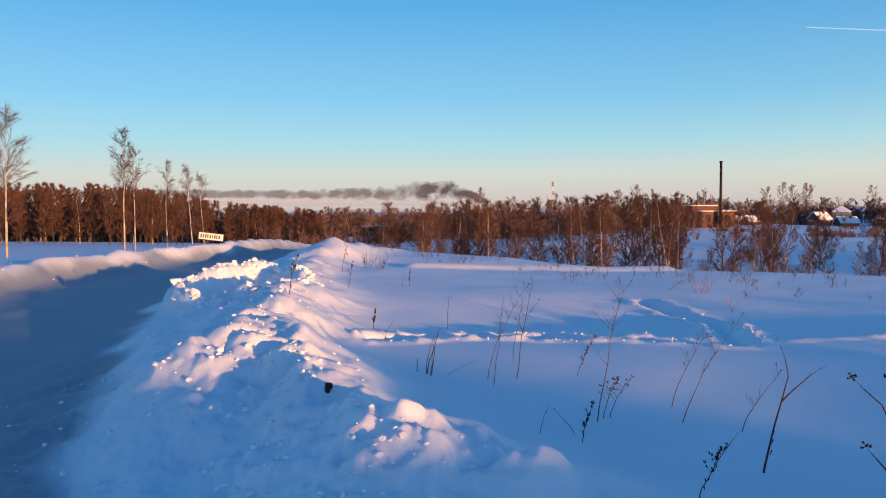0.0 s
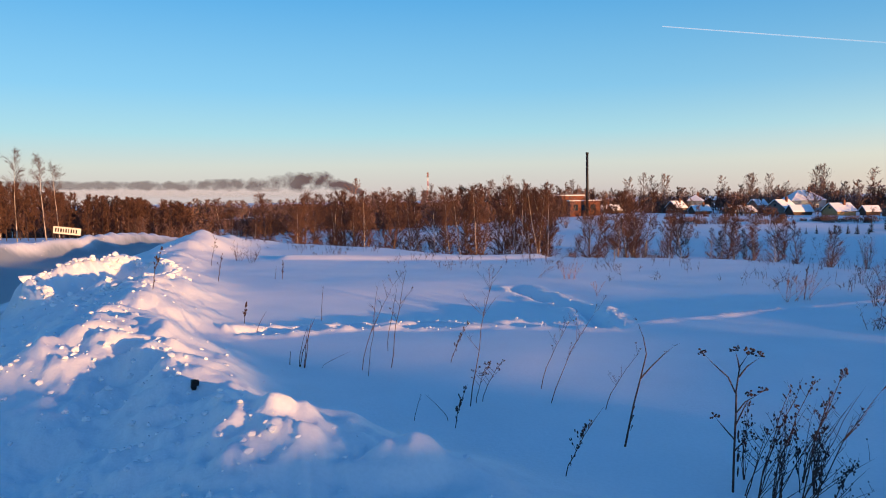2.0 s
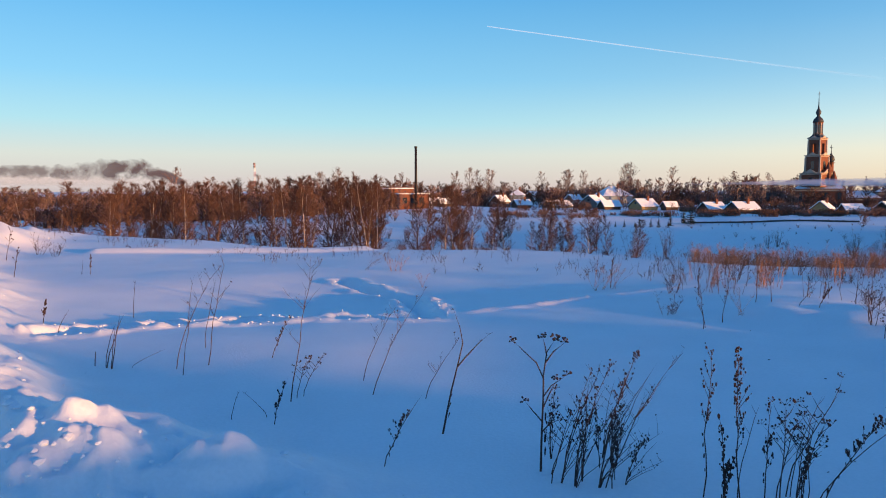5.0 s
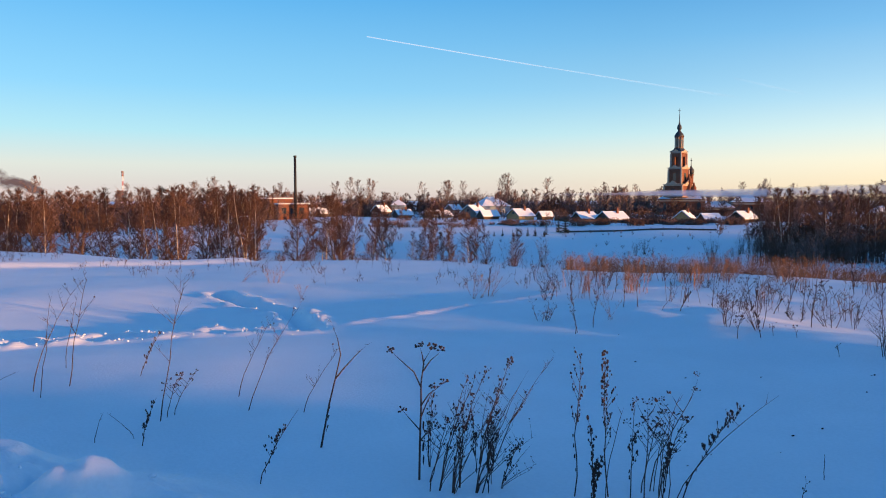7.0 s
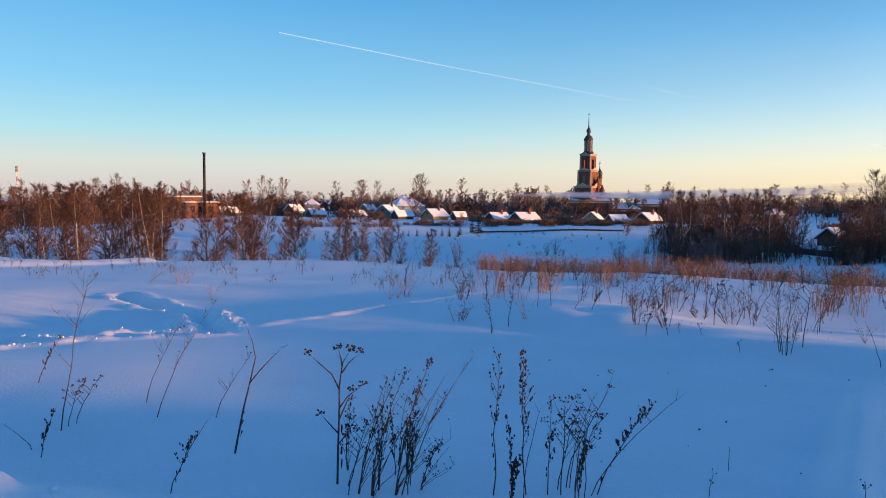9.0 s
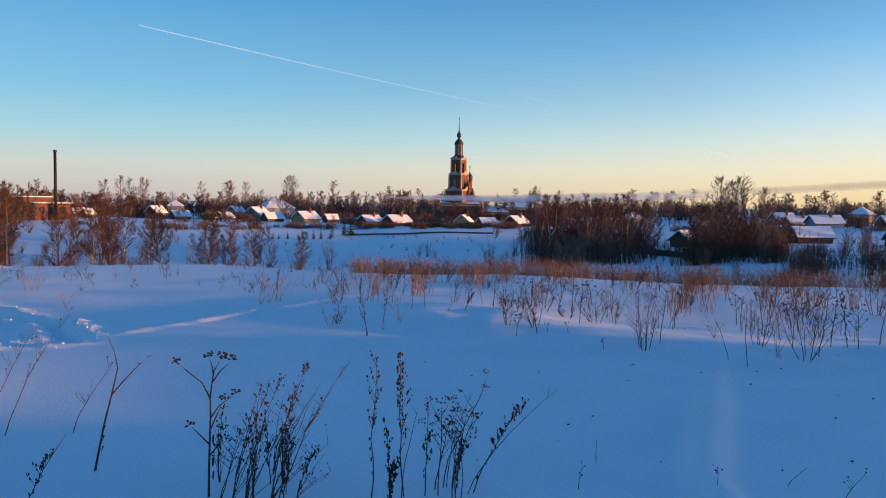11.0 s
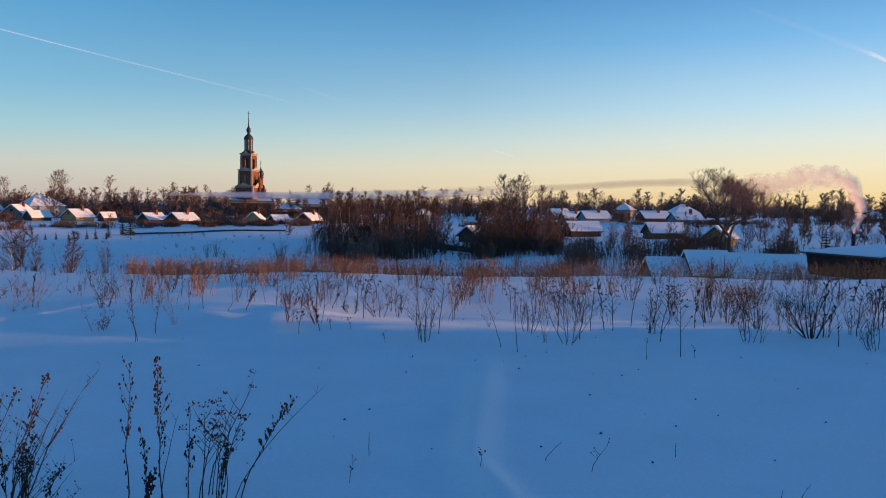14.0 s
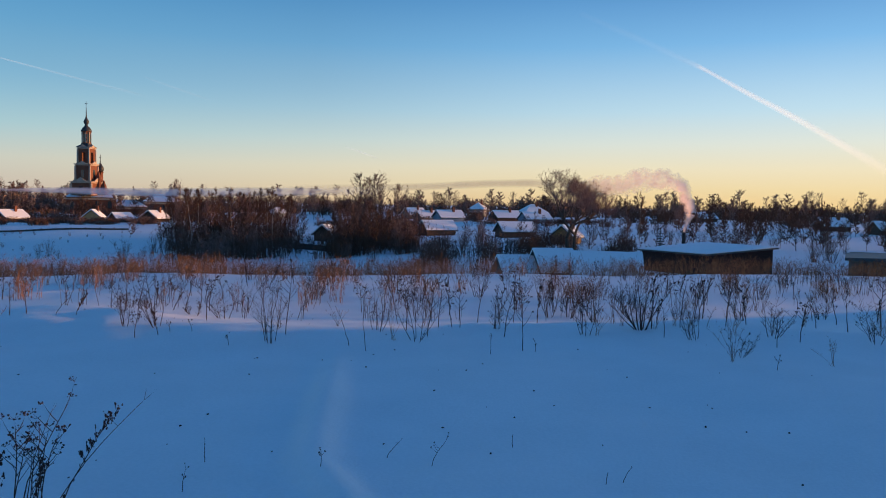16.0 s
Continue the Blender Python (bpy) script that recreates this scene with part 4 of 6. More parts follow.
house(13.9, 235, 6, 11, -0.05, 80, "log", label="old house with a sunlit snow roof behind the trees")
house(21.2, 215, 6, 8, -0.75, 70, "board", label="small grey house with snow roof beside the brick boiler house")
house(22.0, 205, 4, 6, -1.1, 80, "log", chimney=False, label="low shed with a snow roof")
house(26.2, 225, 6, 7, -0.35, 60, "log")
house(27.5, 290, 7.5, 8, 0.1, 10, "blue", hip=True, label="tall house with a steep snow-covered hipped roof")
house(27.8, 205, 5, 7.5, -0.75, 85, "log")
house(30.4, 215, 6, 13, -0.85, 75, "yellow", label="long house with a sunlit ochre wall and snow roof")
house(31.6, 235, 5, 7, -0.3, 60, "board")
house(33.1, 195, 7.5, 10, -0.35, 40, "board", label="grey wooden house with a tall gable and snow roof")
house(34.2, 190, 4.5, 8, -1.0, 80, "log", chimney=False)
house(34.4, 285, 12, 17, 0.3, 85, "blue", hip=True, label="large pale blue building with a broad snowy hipped roof")
house(36.6, 190, 7, 8.5, -0.62, 70, "yellow", label="wooden house with ochre gable and snow roof")
house(38.4, 205, 4, 6, -1.0, 80, "log", chimney=False)
house(41.3, 178, 6, 7.5, -0.85, 78, "log", label="dark log house with a thick snow roof")
house(43.3, 172, 7, 9, -0.82, 72, "log", label="dark log barn house with a broad snow roof")
house(48.3, 176, 5, 7, -0.75, 20, "yellow", label="small wooden house with an ochre gable below the church")
house(50.0, 182, 5, 7, -1.1, 80, "brick", chimney=False)
house(52.2, 160, 5.5, 7, -1.0, 50, "log", label="small dark house with sunlit snow roof below the church")
house(60.6, 215, 7, 9, -0.35, 80, "green", hip=True, label="pale green house with a low snowy roof")
house(64.2, 132, 4.0, 4.5, -2.45, 35, "log", chimney=False, label="little dark gabled hut with snow roof")
house(70.6, 205, 7, 9, -0.25, 80, "board")
house(71.6, 165, 5, 8, -0.95, 85, "log")
house(73.2, 158, 6, 9.5, -1.1, 86, "blue", label="low blue-grey house with wide snow roofs")
house(72.4, 140, 4, 8.5, -1.95, 86, "log", chimney=False, label="long low shed with a flat snow roof")
house(75.4, 215, 8, 10, 0.25, 20, "board", hip=True)
house(77.4, 165, 6, 10, -0.8, 85, "log")
house(79.6, 160, 6, 10, -1.0, 85, "blue")
house(79.4, 240, 8, 10, 0.2, 85, "board", hip=True)
house(78.2, 135, 4, 9, -1.7, 86, "log", chimney=False)
house(82.0, 112, 4, 5, -2.1, 30, "yellow", label="ochre house glowing in the low sun behind the willow")
house(91.5, 250, 7, 9, -0.2, 80, "log")
house(99.7, 150, 6, 8, -0.85, 85, "log", label="low dark house behind bare trees")
house(103.0, 145, 6, 9, -0.6, 80, "log")
# sheds beyond the field
for az, d, w, l, el, turn in ((78.8, 61, 3.6, 3.2, -3.75, 104), (81.1, 61, 3.8, 2.5, -3.2, 100), (85.0, 57, 4.6, 4.4, -3.35, 122)):
    house(az, d, w, l, el, turn, "board", label="small board shed under a thick snow roof", name="shed", chimney=False, windows=0)


def barn():
    """Seen corner on: walls run from the near corner to both sides."""
    zb = EYE - 60 * math.tan(radians(5.2))
    c, l, r = polar(91.9, 60), polar(87.5, 69), polar(96.2, 67)
    k = l + r - c
    t = thing("barn", Matrix.Translation((c.x, c.y, zb)), "long low red-brown barn with a flat snow-covered roof", "barn")
    co = [q - c for q in (c, r, k, l)]
    tops = [EYE - 60 * math.tan(radians(3.24)) - zb, EYE - 67 * math.tan(radians(2.60)) - zb, EYE - 76 * math.tan(radians(2.42)) - zb, EYE - 69 * math.tan(radians(3.02)) - zb]
    mid = sum(co, Vector()) / 4

    def slab(name, lo, hi, grow, m, label=""):
        b = Build()
        for dz in (lo, hi):
            for q, z in zip(co, tops):
                o = (q - mid).normalized() * grow
                b.v.append(Vector((q.x + o.x, q.y + o.y, (z if lo is not None else 0) + (dz or 0))))
        if lo is None:
            for i in range(4):
                b.v[i].z, b.v[i + 4].z = -1.2, tops[i]
        b.f += [(3, 2, 1, 0), (4, 5, 6, 7), (0, 1, 5, 4), (1, 2, 6, 5), (2, 3, 7, 6), (3, 0, 4, 7)]
        part(name, b, m, t, label)
    slab("wall", None, None, 0.0, BROWN)
    slab("roof_edge", 0.003, 0.12, 0.45, TIN)
    slab("roof_snow", 0.124, 0.21, 0.36, ROOF_SNOW, "smooth thick snow on the roof")
    for a, b2, za, zc, n in ((0, 3, tops[0], tops[3], 26), (0, 1, tops[0], tops[1], 26)):
        for i in range(n):
            q0, q1 = co[a].lerp(co[b2], (i + 0.02) / n), co[a].lerp(co[b2], (i + 0.98) / n)
            nrm = (co[b2] - co[a]).cross(Vector((0, 0, 1))).normalized()
            if nrm.dot(mid - co[a]) > 0:
                nrm = -nrm
            z = za + (zc - za) * i / n - 0.06
            b = Build()
            b.v += [q0 + nrm * 0.003, q1 + nrm * 0.003, q1 + nrm * 0.03, q0 + nrm * 0.03] + [v + Vector((0, 0, z)) for v in (q0 + nrm * 0.003, q1 + nrm * 0.003, q1 + nrm * 0.03, q0 + nrm * 0.03)]
            b.f += [(3, 2, 1, 0), (4, 5, 6, 7), (0, 1, 5, 4), (1, 2, 6, 5), (2, 3, 7, 6), (3, 0, 4, 7)]
            part("plank", b, BROWN, t)


barn()
p = spot(104.0, 58)
h = thing("grey_garage", pose(p.x, p.y, EYE - 58 * math.tan(radians(4.9)), 0, 0, -101), "low grey garage with a flat dark roof", "garage")
part("wall", Build().box(-3.2, 0, -0.5, 4, 6, 1.95), BOARD, h)
part("roof", Build().solid([(-3.4, 1.95), (4.2, 1.95), (4.2, 2.3), (-3.4, 2.12)], 7).mesh("roof", TIN), None, h)
h.children[-1].location = (0, 3, 0)
# stove pipe whose smoke rises behind the barn
p = spot(90.3, 92)
h = thing("stove_pipe", pose(p.x, p.y, p.z), "thin dark stove pipe behind the barn", "chimney")
zt = EYE - 92 * math.tan(radians(1.6)) - p.z
part("pipe", Build().tube([(0, 0, 0), (0, 0, zt)], 0.2, 0.17, 10, False), IRON, h)
part("cap", Build().tube([(0, 0, zt + 0.02), (0, 0, zt + 0.18)], 0.26, 0.26, 10, False), IRON, h)


def spruce(az, d, top, rnd):
    p = spot(az, d)
    h = top_height(az, d, top)
    t = thing("spruce_tree", pose(p.x, p.y, p.z, 0, 0, rnd.uniform(0, 360)), "dark green spruce standing in the snow", "tree", "spruces")
    part("trunk", Build().tube([(0, 0, 0), (0, 0, h)], 0.03 * h, 0.004 * h, 6), BARK, t)
    b = Build()
    for i in range(12):
        f = 0.08 + 0.9 * i / 12
        r = 0.24 * h * (1 - f) + 0.01 * h
        for k in range(9):
            a = rnd.uniform(0, 6.283)
            q = bend(rnd, (0, 0, f * h), (math.cos(a), math.sin(a), -0.25), r * rnd.uniform(0.7, 1.15), 3, 0.1, 0.06)
            b.tube(q, 0.03 * h * (1.2 - f), 0.002, 4)
            for _ in range(5):
                o = q[1].lerp(q[3], rnd.random())
                b.tube([o, o + Vector((rnd.uniform(-1, 1), rnd.uniform(-1, 1), rnd.uniform(-0.8, 0.2))).normalized() * r * 0.35], 0.012 * h, 0, 3)
    part("crown", b, NEEDLE, t)


for az, d, top in ((88.7, 84, -1.15), (39.4, 165, -0.95), (39.9, 163, -0.75), (38.5, 158, -1.5), (72.6, 96, -3.0), (73.9, 93, -3.2), (52.9, 150, -1.7)):
    spruce(az, d, top, rnd)
for i in range(7):
    spruce(34.6 + 0.62 * i + rnd.uniform(-.2, .2), 150, -2.05 + rnd.uniform(-0.15, 0.2), rnd)


def fence(az0, d0, az1, d1, h, label):
    a, b = spot(az0, d0), spot(az1, d1)
    t = thing("fence", pose(0, 0, 0), label, "fence", "garden fences")
    n = max(4, int((b - a).length / 2.4))
    for i in range(n):
        q0, q1 = a.lerp(b, i / n), a.lerp(b, (i + 1) / n)
        q0.z, q1.z = ground_z(q0.x, q0.y), ground_z(q1.x, q1.y)
        u = (q1 - q0).normalized() * 0.02
        bd = Build()
        o = Vector((0.03, 0.03, 0))
        bd.v += [q0 + u - o, q1 - u - o, q1 - u - o + Vector((0, 0, h)), q0 + u - o + Vector((0, 0, h)), q0 + u + o, q1 - u + o, q1 - u + o + Vector((0, 0, h)), q0 + u + o + Vector((0, 0, h))]
        bd.f += [(0, 1, 2, 3), (5, 4, 7, 6), (3, 2, 6, 7), (1, 5, 6, 2), (4, 0, 3, 7), (4, 5, 1, 0)]
        part("panel", bd, FENCE, t)
        part("post", Build().tube([q0 - Vector((0, 0, .3)), q0 + Vector((0, 0, h + 0.15))], 0.07, 0.06, 5, False), FENCE, t)


fence(40.0, 165, 50.5, 158, 0.32, "dark weathered board fence along the snowy slope")
fence(60.0, 118, 64.8, 105, 0.8, "low dark fence below the thicket")


# ---- church ----
def church():
    az, d = 47.85, 300
    p = spot(az, d)
    t = thing("church", pose(p.x, p.y, 0, 0, 0, -az - 30), "old red-brick orthodox church with a tall tiered bell tower", "church")
    zz = lambda el: EYE + d * math.tan(radians(el))
    z0, zq, z1, z2, z3, z4, z5, z6 = p.z - 1, zz(0.5), zz(1.1), zz(2.28), zz(3.4), zz(4.5), zz(5.1), zz(6.45)
    s = d * math.tan(radians(1.0)) / 1.0          # metres for one degree

    def tier(zb, zt, half, arches, corner):
        """A square storey with corner piers, an arched opening on each side and a cornice."""
        wall = Build()
        hgt = zt - zb
        if arches:
            pier = half * 0.62
            for sx in (-1, 1):
                for sy in (-1, 1):
                    x0, x1 = sorted((sx * half, sx * (half - pier)))
                    y0, y1 = sorted((sy * half, sy * (half - pier)))
                    part("pier", Build().box(x0, y0, zb, x1, y1, zt), BRICK, t)
            wall.box(-half + 0.01, -half + 0.01, zt - hgt * 0.28, half - 0.01, half - 0.01, zt - 0.01)
            part("parapet", Build().box(-half + 0.01, -half + 0.01, zb + 0.01, half - 0.01, half - 0.01, zb + hgt * 0.12), BRICK, t)
        else:
            wall.box(-half, -half, zb, half, half, zt)
        part("tier", wall, BRICK, t)
        for zc, th, o in ((zt - 0.35, 0.3, 0.2), (zt + 0.05, 0.22, 0.4), (zb + 0.3, 0.25, 0.12)):
            part("cornice", Build().box(-half - o, -half - o, zc, half + o, half + o, zc + th), PLASTER, t)
        for sx in (-1, 1):
            for sy in (-1, 1):
                part("column", Build().lathe([(corner, zb + 0.4), (corner * 0.85, zb + hgt * 0.5), (corner * 0.8, zt - 0.5)], 8, sx * half, sy * half), PLASTER, t)
        for k in range(4):
            m = Matrix.Rotation(k * math.pi / 2, 4, "Z")
            if not arches:
                w = Build().box(-half * 0.22, -half - 0.06, zb + hgt * 0.25, half * 0.22, -half + 0.1, zb + hgt * 0.7)
                f = part("window", w, GLASS, t)
                f.matrix_basis = m
            g = Build().solid([(-half * 0.6, zt + 0.28), (half * 0.6, zt + 0.28), (0, zt + 0.36 + half * 0.34)], 0.3)
            o = part("pediment", g, PLASTER, t)
            o.matrix_basis = m @ Matrix.Translation((0, -half - 0.25, 0))
    tier(zq - 1.5, z1, 3.7, False, 0.5)
    tier(z1, z2, 2.65, False, 0.42)
    tier(z2, z3, 2.1, True, 0.36)
    part("tier_roof", Build().lathe([(3.5, z3 + 0.3), (2.6, z3 + 0.75), (1.9, z3 + 1.25), (1.7, z3 + 1.7)], 4, turn=0.5), TIN, t)
    zl = z3 + 1.5
    part("lantern", Build().lathe([(1.45, zl), (1.45, z4 - 0.3), (1.75, z4 - 0.2), (1.75, z4)], 8, turn=0.5), BRICK, t)
    for k in range(8):
        a = (k + 0.5) * math.pi / 4 + math.pi / 8
        o = part("lantern_window", Build().box(-0.28, -0.1, zl + 0.6, 0.28, 0.1, z4 - 0.9), GLASS, t)
        o.matrix_basis = Matrix.Rotation(k * math.pi / 4, 4, "Z") @ Matrix.Translation((0, -1.36, 0))
        o = part("pilaster", Build().box(-0.14, -0.14, zl, 0.14, 0.14, z4 - 0.2), PLASTER, t)
        o.matrix_basis = Matrix.Rotation((k + 0.5) * math.pi / 4, 4, "Z") @ Matrix.Translation((0, -1.46, 0))
    part("dome", Build().lathe([(1.75, z4 + 0.003), (1.7, z4 + 0.5), (1.35, z4 + 1.2), (0.75, z4 + 1.8), (0.5, z4 + 2.2), (0.55, z5 - 0.6), (0.85, z5 - 0.1), (0.9, z5 + 0.3), (0.7, z5 + 0.9), (0.35, z5 + 1.5), (0.2, z5 + 2.3), (0.05, z6 - 1.0)], 12), TIN, t, "dark tin spire", True)
    part("cross", Build().box(-0.06, -0.06, z6 - 1.5, 0.06, 0.06, z6 + 0.2).box(-0.5, -0.05, z6 - 0.6, 0.5, 0.05, z6 - 0.45), TIN, t)
    # side cupola behind the tower
    R = Matrix.Rotation(radians(30), 3, "Z")

    def side(dx, back):
        """Place across and beyond the line of sight, in the church's own axes."""
        return R @ Vector((dx, back, 0))
    c = side(0.86 * s, 6)
    part("drum", Build().lathe([(2.0, zz(0.3)), (1.5, zz(1.2)), (0.95, zz(1.3)), (0.95, zz(1.8)), (1.25, zz(1.83)), (1.2, zz(1.88))], 8, c.x, c.y), BRICK, t)
    part("onion_dome", Build().lathe([(0.7, zz(1.885)), (1.05, zz(1.95)), (1.2, zz(2.08)), (1.0, zz(2.24)), (0.5, zz(2.38)), (0.16, zz(2.5)), (0.08, zz(2.75))], 12, c.x, c.y), TIN, t, "dark onion dome", True)
    part("cross", Build().box(c.x - .07, c.y - .07, zz(2.7), c.x + .07, c.y + .07, zz(3.05)).box(c.x - .4, c.y - .06, zz(2.86), c.x + .4, c.y + .06, zz(2.9)), TIN, t)
    for dx, zlo, zhi, r in ((0.72, 1.0, 1.5, 1.0), (1.05, 0.6, 0.9, 0.9)):
        c = side(dx * s, -1)
        part("turret", Build().lathe([(r, zz(0.3)), (r, zz(zhi - 0.25)), (r * 1.2, zz(zhi - 0.2)), (r * 0.9, zz(zhi)), (0.2, zz(zhi + 0.35))], 8, c.x, c.y), BRICK, t)
    # porch, nave and apse running off to the sunny side
    def block(dx, w, depth, el_wall, el_ridge, back=4):
        q = side(dx * s, back)
        zb, zw, zr = z0, zz(el_wall), zz(el_ridge)
        w2, dp = w * s / 2, depth
        b = Build()
        b.v += [R @ Vector(k) + q for k in ((-w2, -dp, zb), (w2, -dp, zb), (w2, dp, zb), (-w2, dp, zb), (-w2, -dp, zw), (w2, -dp, zw), (w2, dp, zw), (-w2, dp, zw))]
        b.f += [(0, 1, 5, 4), (1, 2, 6, 5), (2, 3, 7, 6), (3, 0, 4, 7), (4, 5, 6, 7)]
        part("nave_wall", b, BRICK, t)
        b = Build()
        e = 0.7
        b.v += [R @ Vector(k) + q for k in ((-w2 - e, -dp - e, zw + .01), (w2 + e, -dp - e, zw + .01), (w2 + e, dp + e, zw + .01), (-w2 - e, dp + e, zw + .01), (-w2 * 0.45, 0, zr), (w2 * 0.45, 0, zr))]
        b.f += [(3, 2, 1, 0), (0, 1, 5, 4), (1, 2, 5), (2, 3, 4, 5), (3, 0, 4)]
        part("nave_roof", b, ROOF_SNOW, t, "snow-covered hipped roof")
        b = Build()
        b.v += [R @ Vector(k) + q for zt in (zw - 0.9, zw - 0.3) for k in ((-w2 - .3, -dp - .3, zt), (w2 + .3, -dp - .3, zt), (w2 + .3, dp + .3, zt), (-w2 - .3, dp + .3, zt))]
        b.f += [(0, 1, 5, 4), (1, 2, 6, 5), (2, 3, 7, 6), (3, 0, 4, 7), (4, 5, 6, 7), (3, 2, 1, 0)]
        part("cornice", b, PLASTER, t)
        n = max(2, int(w * s / 4))
        for i in range(n):
            x = -w2 + (i + 0.5) * 2 * w2 / n
            b = Build()
            b.v += [R @ Vector(k) + q for k in ((x - .6, -dp - .08, zb + 2.6), (x + .6, -dp - .08, zb + 2.6), (x + .6, -dp - .08, zw - 1.6), (x, -dp - .08, zw - 1.1), (x - .6, -dp - .08, zw - 1.6),
                                                   (x - .6, -dp + .1, zb + 2.6), (x + .6, -dp + .1, zb + 2.6), (x + .6, -dp + .1, zw - 1.6), (x, -dp + .1, zw - 1.1), (x - .6, -dp + .1, zw - 1.6))]
            b.f += [(0, 1, 2, 3, 4), (9, 8, 7, 6, 5), (0, 4, 9, 5), (1, 0, 5, 6), (2, 1, 6, 7), (3, 2, 7, 8), (4, 3, 8, 9)]
            part("window", b, GLASS, t)
    block(0.25, 3.1, 5.5, 0.10, 0.62, 3)
    block(4.9, 2.3, 6, -0.12, 0.42, 8)
    block(2.75, 2.0, 4.5, -0.5, -0.05, 6)


church()


# ---- boiler house, flue and mast ----
p = spot(19.6, 235)
h = thing("boiler_house", pose(p.x, p.y, p.z, 0, 0, -19.6 + 12), "red-brick boiler house lit by the low sun", "building")
zz = lambda el, d: EYE + d * math.tan(radians(el)) - p.z
part("wall", Build().box(-4.5, -4, -1, 4.5, 4, zz(-0.25, 235)), BRICK, h)
part("upper_wall", Build().box(-6.5, 3, -1, 1, 10, zz(0.15, 235)), BRICK, h)
part("roof", Build().box(-4.8, -4.3, zz(-0.25, 235) + 0.003, 4.8, 4.3, zz(-0.25, 235) + 0.35), ROOF_SNOW, h)
part("roof", Build().box(-6.8, 2.7, zz(0.15, 235) + 0.003, 1.3, 10.3, zz(0.15, 235) + 0.3), ROOF_SNOW, h)
for i in range(3):
    part("window", Build().box(-3.6 + i * 2.6, -4.06, 1.6, -2.2 + i * 2.6, -3.9, 3.4), GLASS, h)
p = spot(19.94, 230)
h = thing("boiler_flue", pose(p.x, p.y, p.z), "tall thin dark steel flue beside the boiler house", "chimney")
zt = EYE + 230 * math.tan(radians(3.28)) - p.z
part("pipe", Build().tube([(0, 0, 0), (0, 0, zt)], 0.42, 0.36, 12, False), IRON, h, smooth=True)
part("rim", Build().tube([(0, 0, zt - 0.5), (0, 0, zt + 0.05)], 0.46, 0.46, 12, False), IRON, h)
p = spot(8.17, 700)
h = thing("radio_mast", pose(p.x, p.y, p.z), "distant thin red and white lattice mast", "mast")
zt = EYE + 700 * math.tan(radians(2.05)) - p.z
for i in range(8):
    a, b = zt * i / 8, zt * (i + 1) / 8
    bd = Build()
    for k in range(3):
        c, s = math.cos(k * 2.094) * 0.8, math.sin(k * 2.094) * 0.8
        bd.tube([(c, s, a), (c, s, b)], 0.12, 0.12, 4, False)
        c2, s2 = math.cos((k + 1) * 2.094) * 0.8, math.sin((k + 1) * 2.094) * 0.8
        bd.tube([(c, s, a), (c2, s2, b)], 0.07, 0.07, 3, False)
    part("section", bd, RED if i % 2 else WHITE, h)
for z in (zt * 0.9, zt * 0.98):
    part("antenna", Build().box(-0.9, -0.25, z - 1.2, 0.9, 0.25, z + 0.6), BOARD, h)


# ---- smoke and contrails ----
def ribbon(name, label, category, pts, d, mat, rows=6, kind=""):
    """A sheet of vapour: bearing, elevation, half width in degrees, density for each station."""
    P = [polar(a, d * math.cos(radians(e)), EYE + d * math.sin(radians(e))) for a, e, w, q in pts]
    bd, uv = Build(), []
    for i, (p, (a, e, w, q)) in enumerate(zip(P, pts)):
        along = (P[min(i + 1, len(P) - 1)] - P[max(i - 1, 0)]).normalized()
        across = along.cross(Vector((p.x, p.y, p.z - EYE)).normalized()).normalized()
        if across.z < 0:
            across = -across
        half = d * math.tan(radians(w))
        for k in range(rows + 1):
            v = k / rows
            bow = Vector((p.x, p.y, 0)).normalized() * half * 0.5 * (1 - (2 * v - 1) ** 2)
            bd.v.append(p + across * half * (2 * v - 1) - bow)
            uv.append((q, v))
    n = rows + 1
    for i in range(len(P) - 1):
        for k in range(rows):
            bd.f.append((i * n + k, (i + 1) * n + k, (i + 1) * n + k + 1, i * n + k + 1))
    me = bd.mesh(name, mat, True)
    layer = me.uv_layers.new(name="UVMap")
    for l in me.loops:
        layer.data[l.index].uv = uv[l.vertex_index]
    ob = tagged(new(name, me), label, category, kind=kind)
    ob.visible_shadow = False
    return ob


def smooth_path(pts, n):
    """Many stations between few."""
    out = []
    for i in range(n + 1):
        f = i / n * (len(pts) - 1)
        k = min(int(f), len(pts) - 2)
        t = f - k
        t2 = [pts[max(k - 1, 0)], pts[k], pts[k + 1], pts[min(k + 2, len(pts) - 1)]]
        out.append(tuple(0.5 * (2 * b + (c - a) * t + (2 * a - 5 * b + 4 * c - e) * t * t + (3 * b - a - 3 * c + e) * t ** 3) for a, b, c, e in zip(*t2)))
    return out


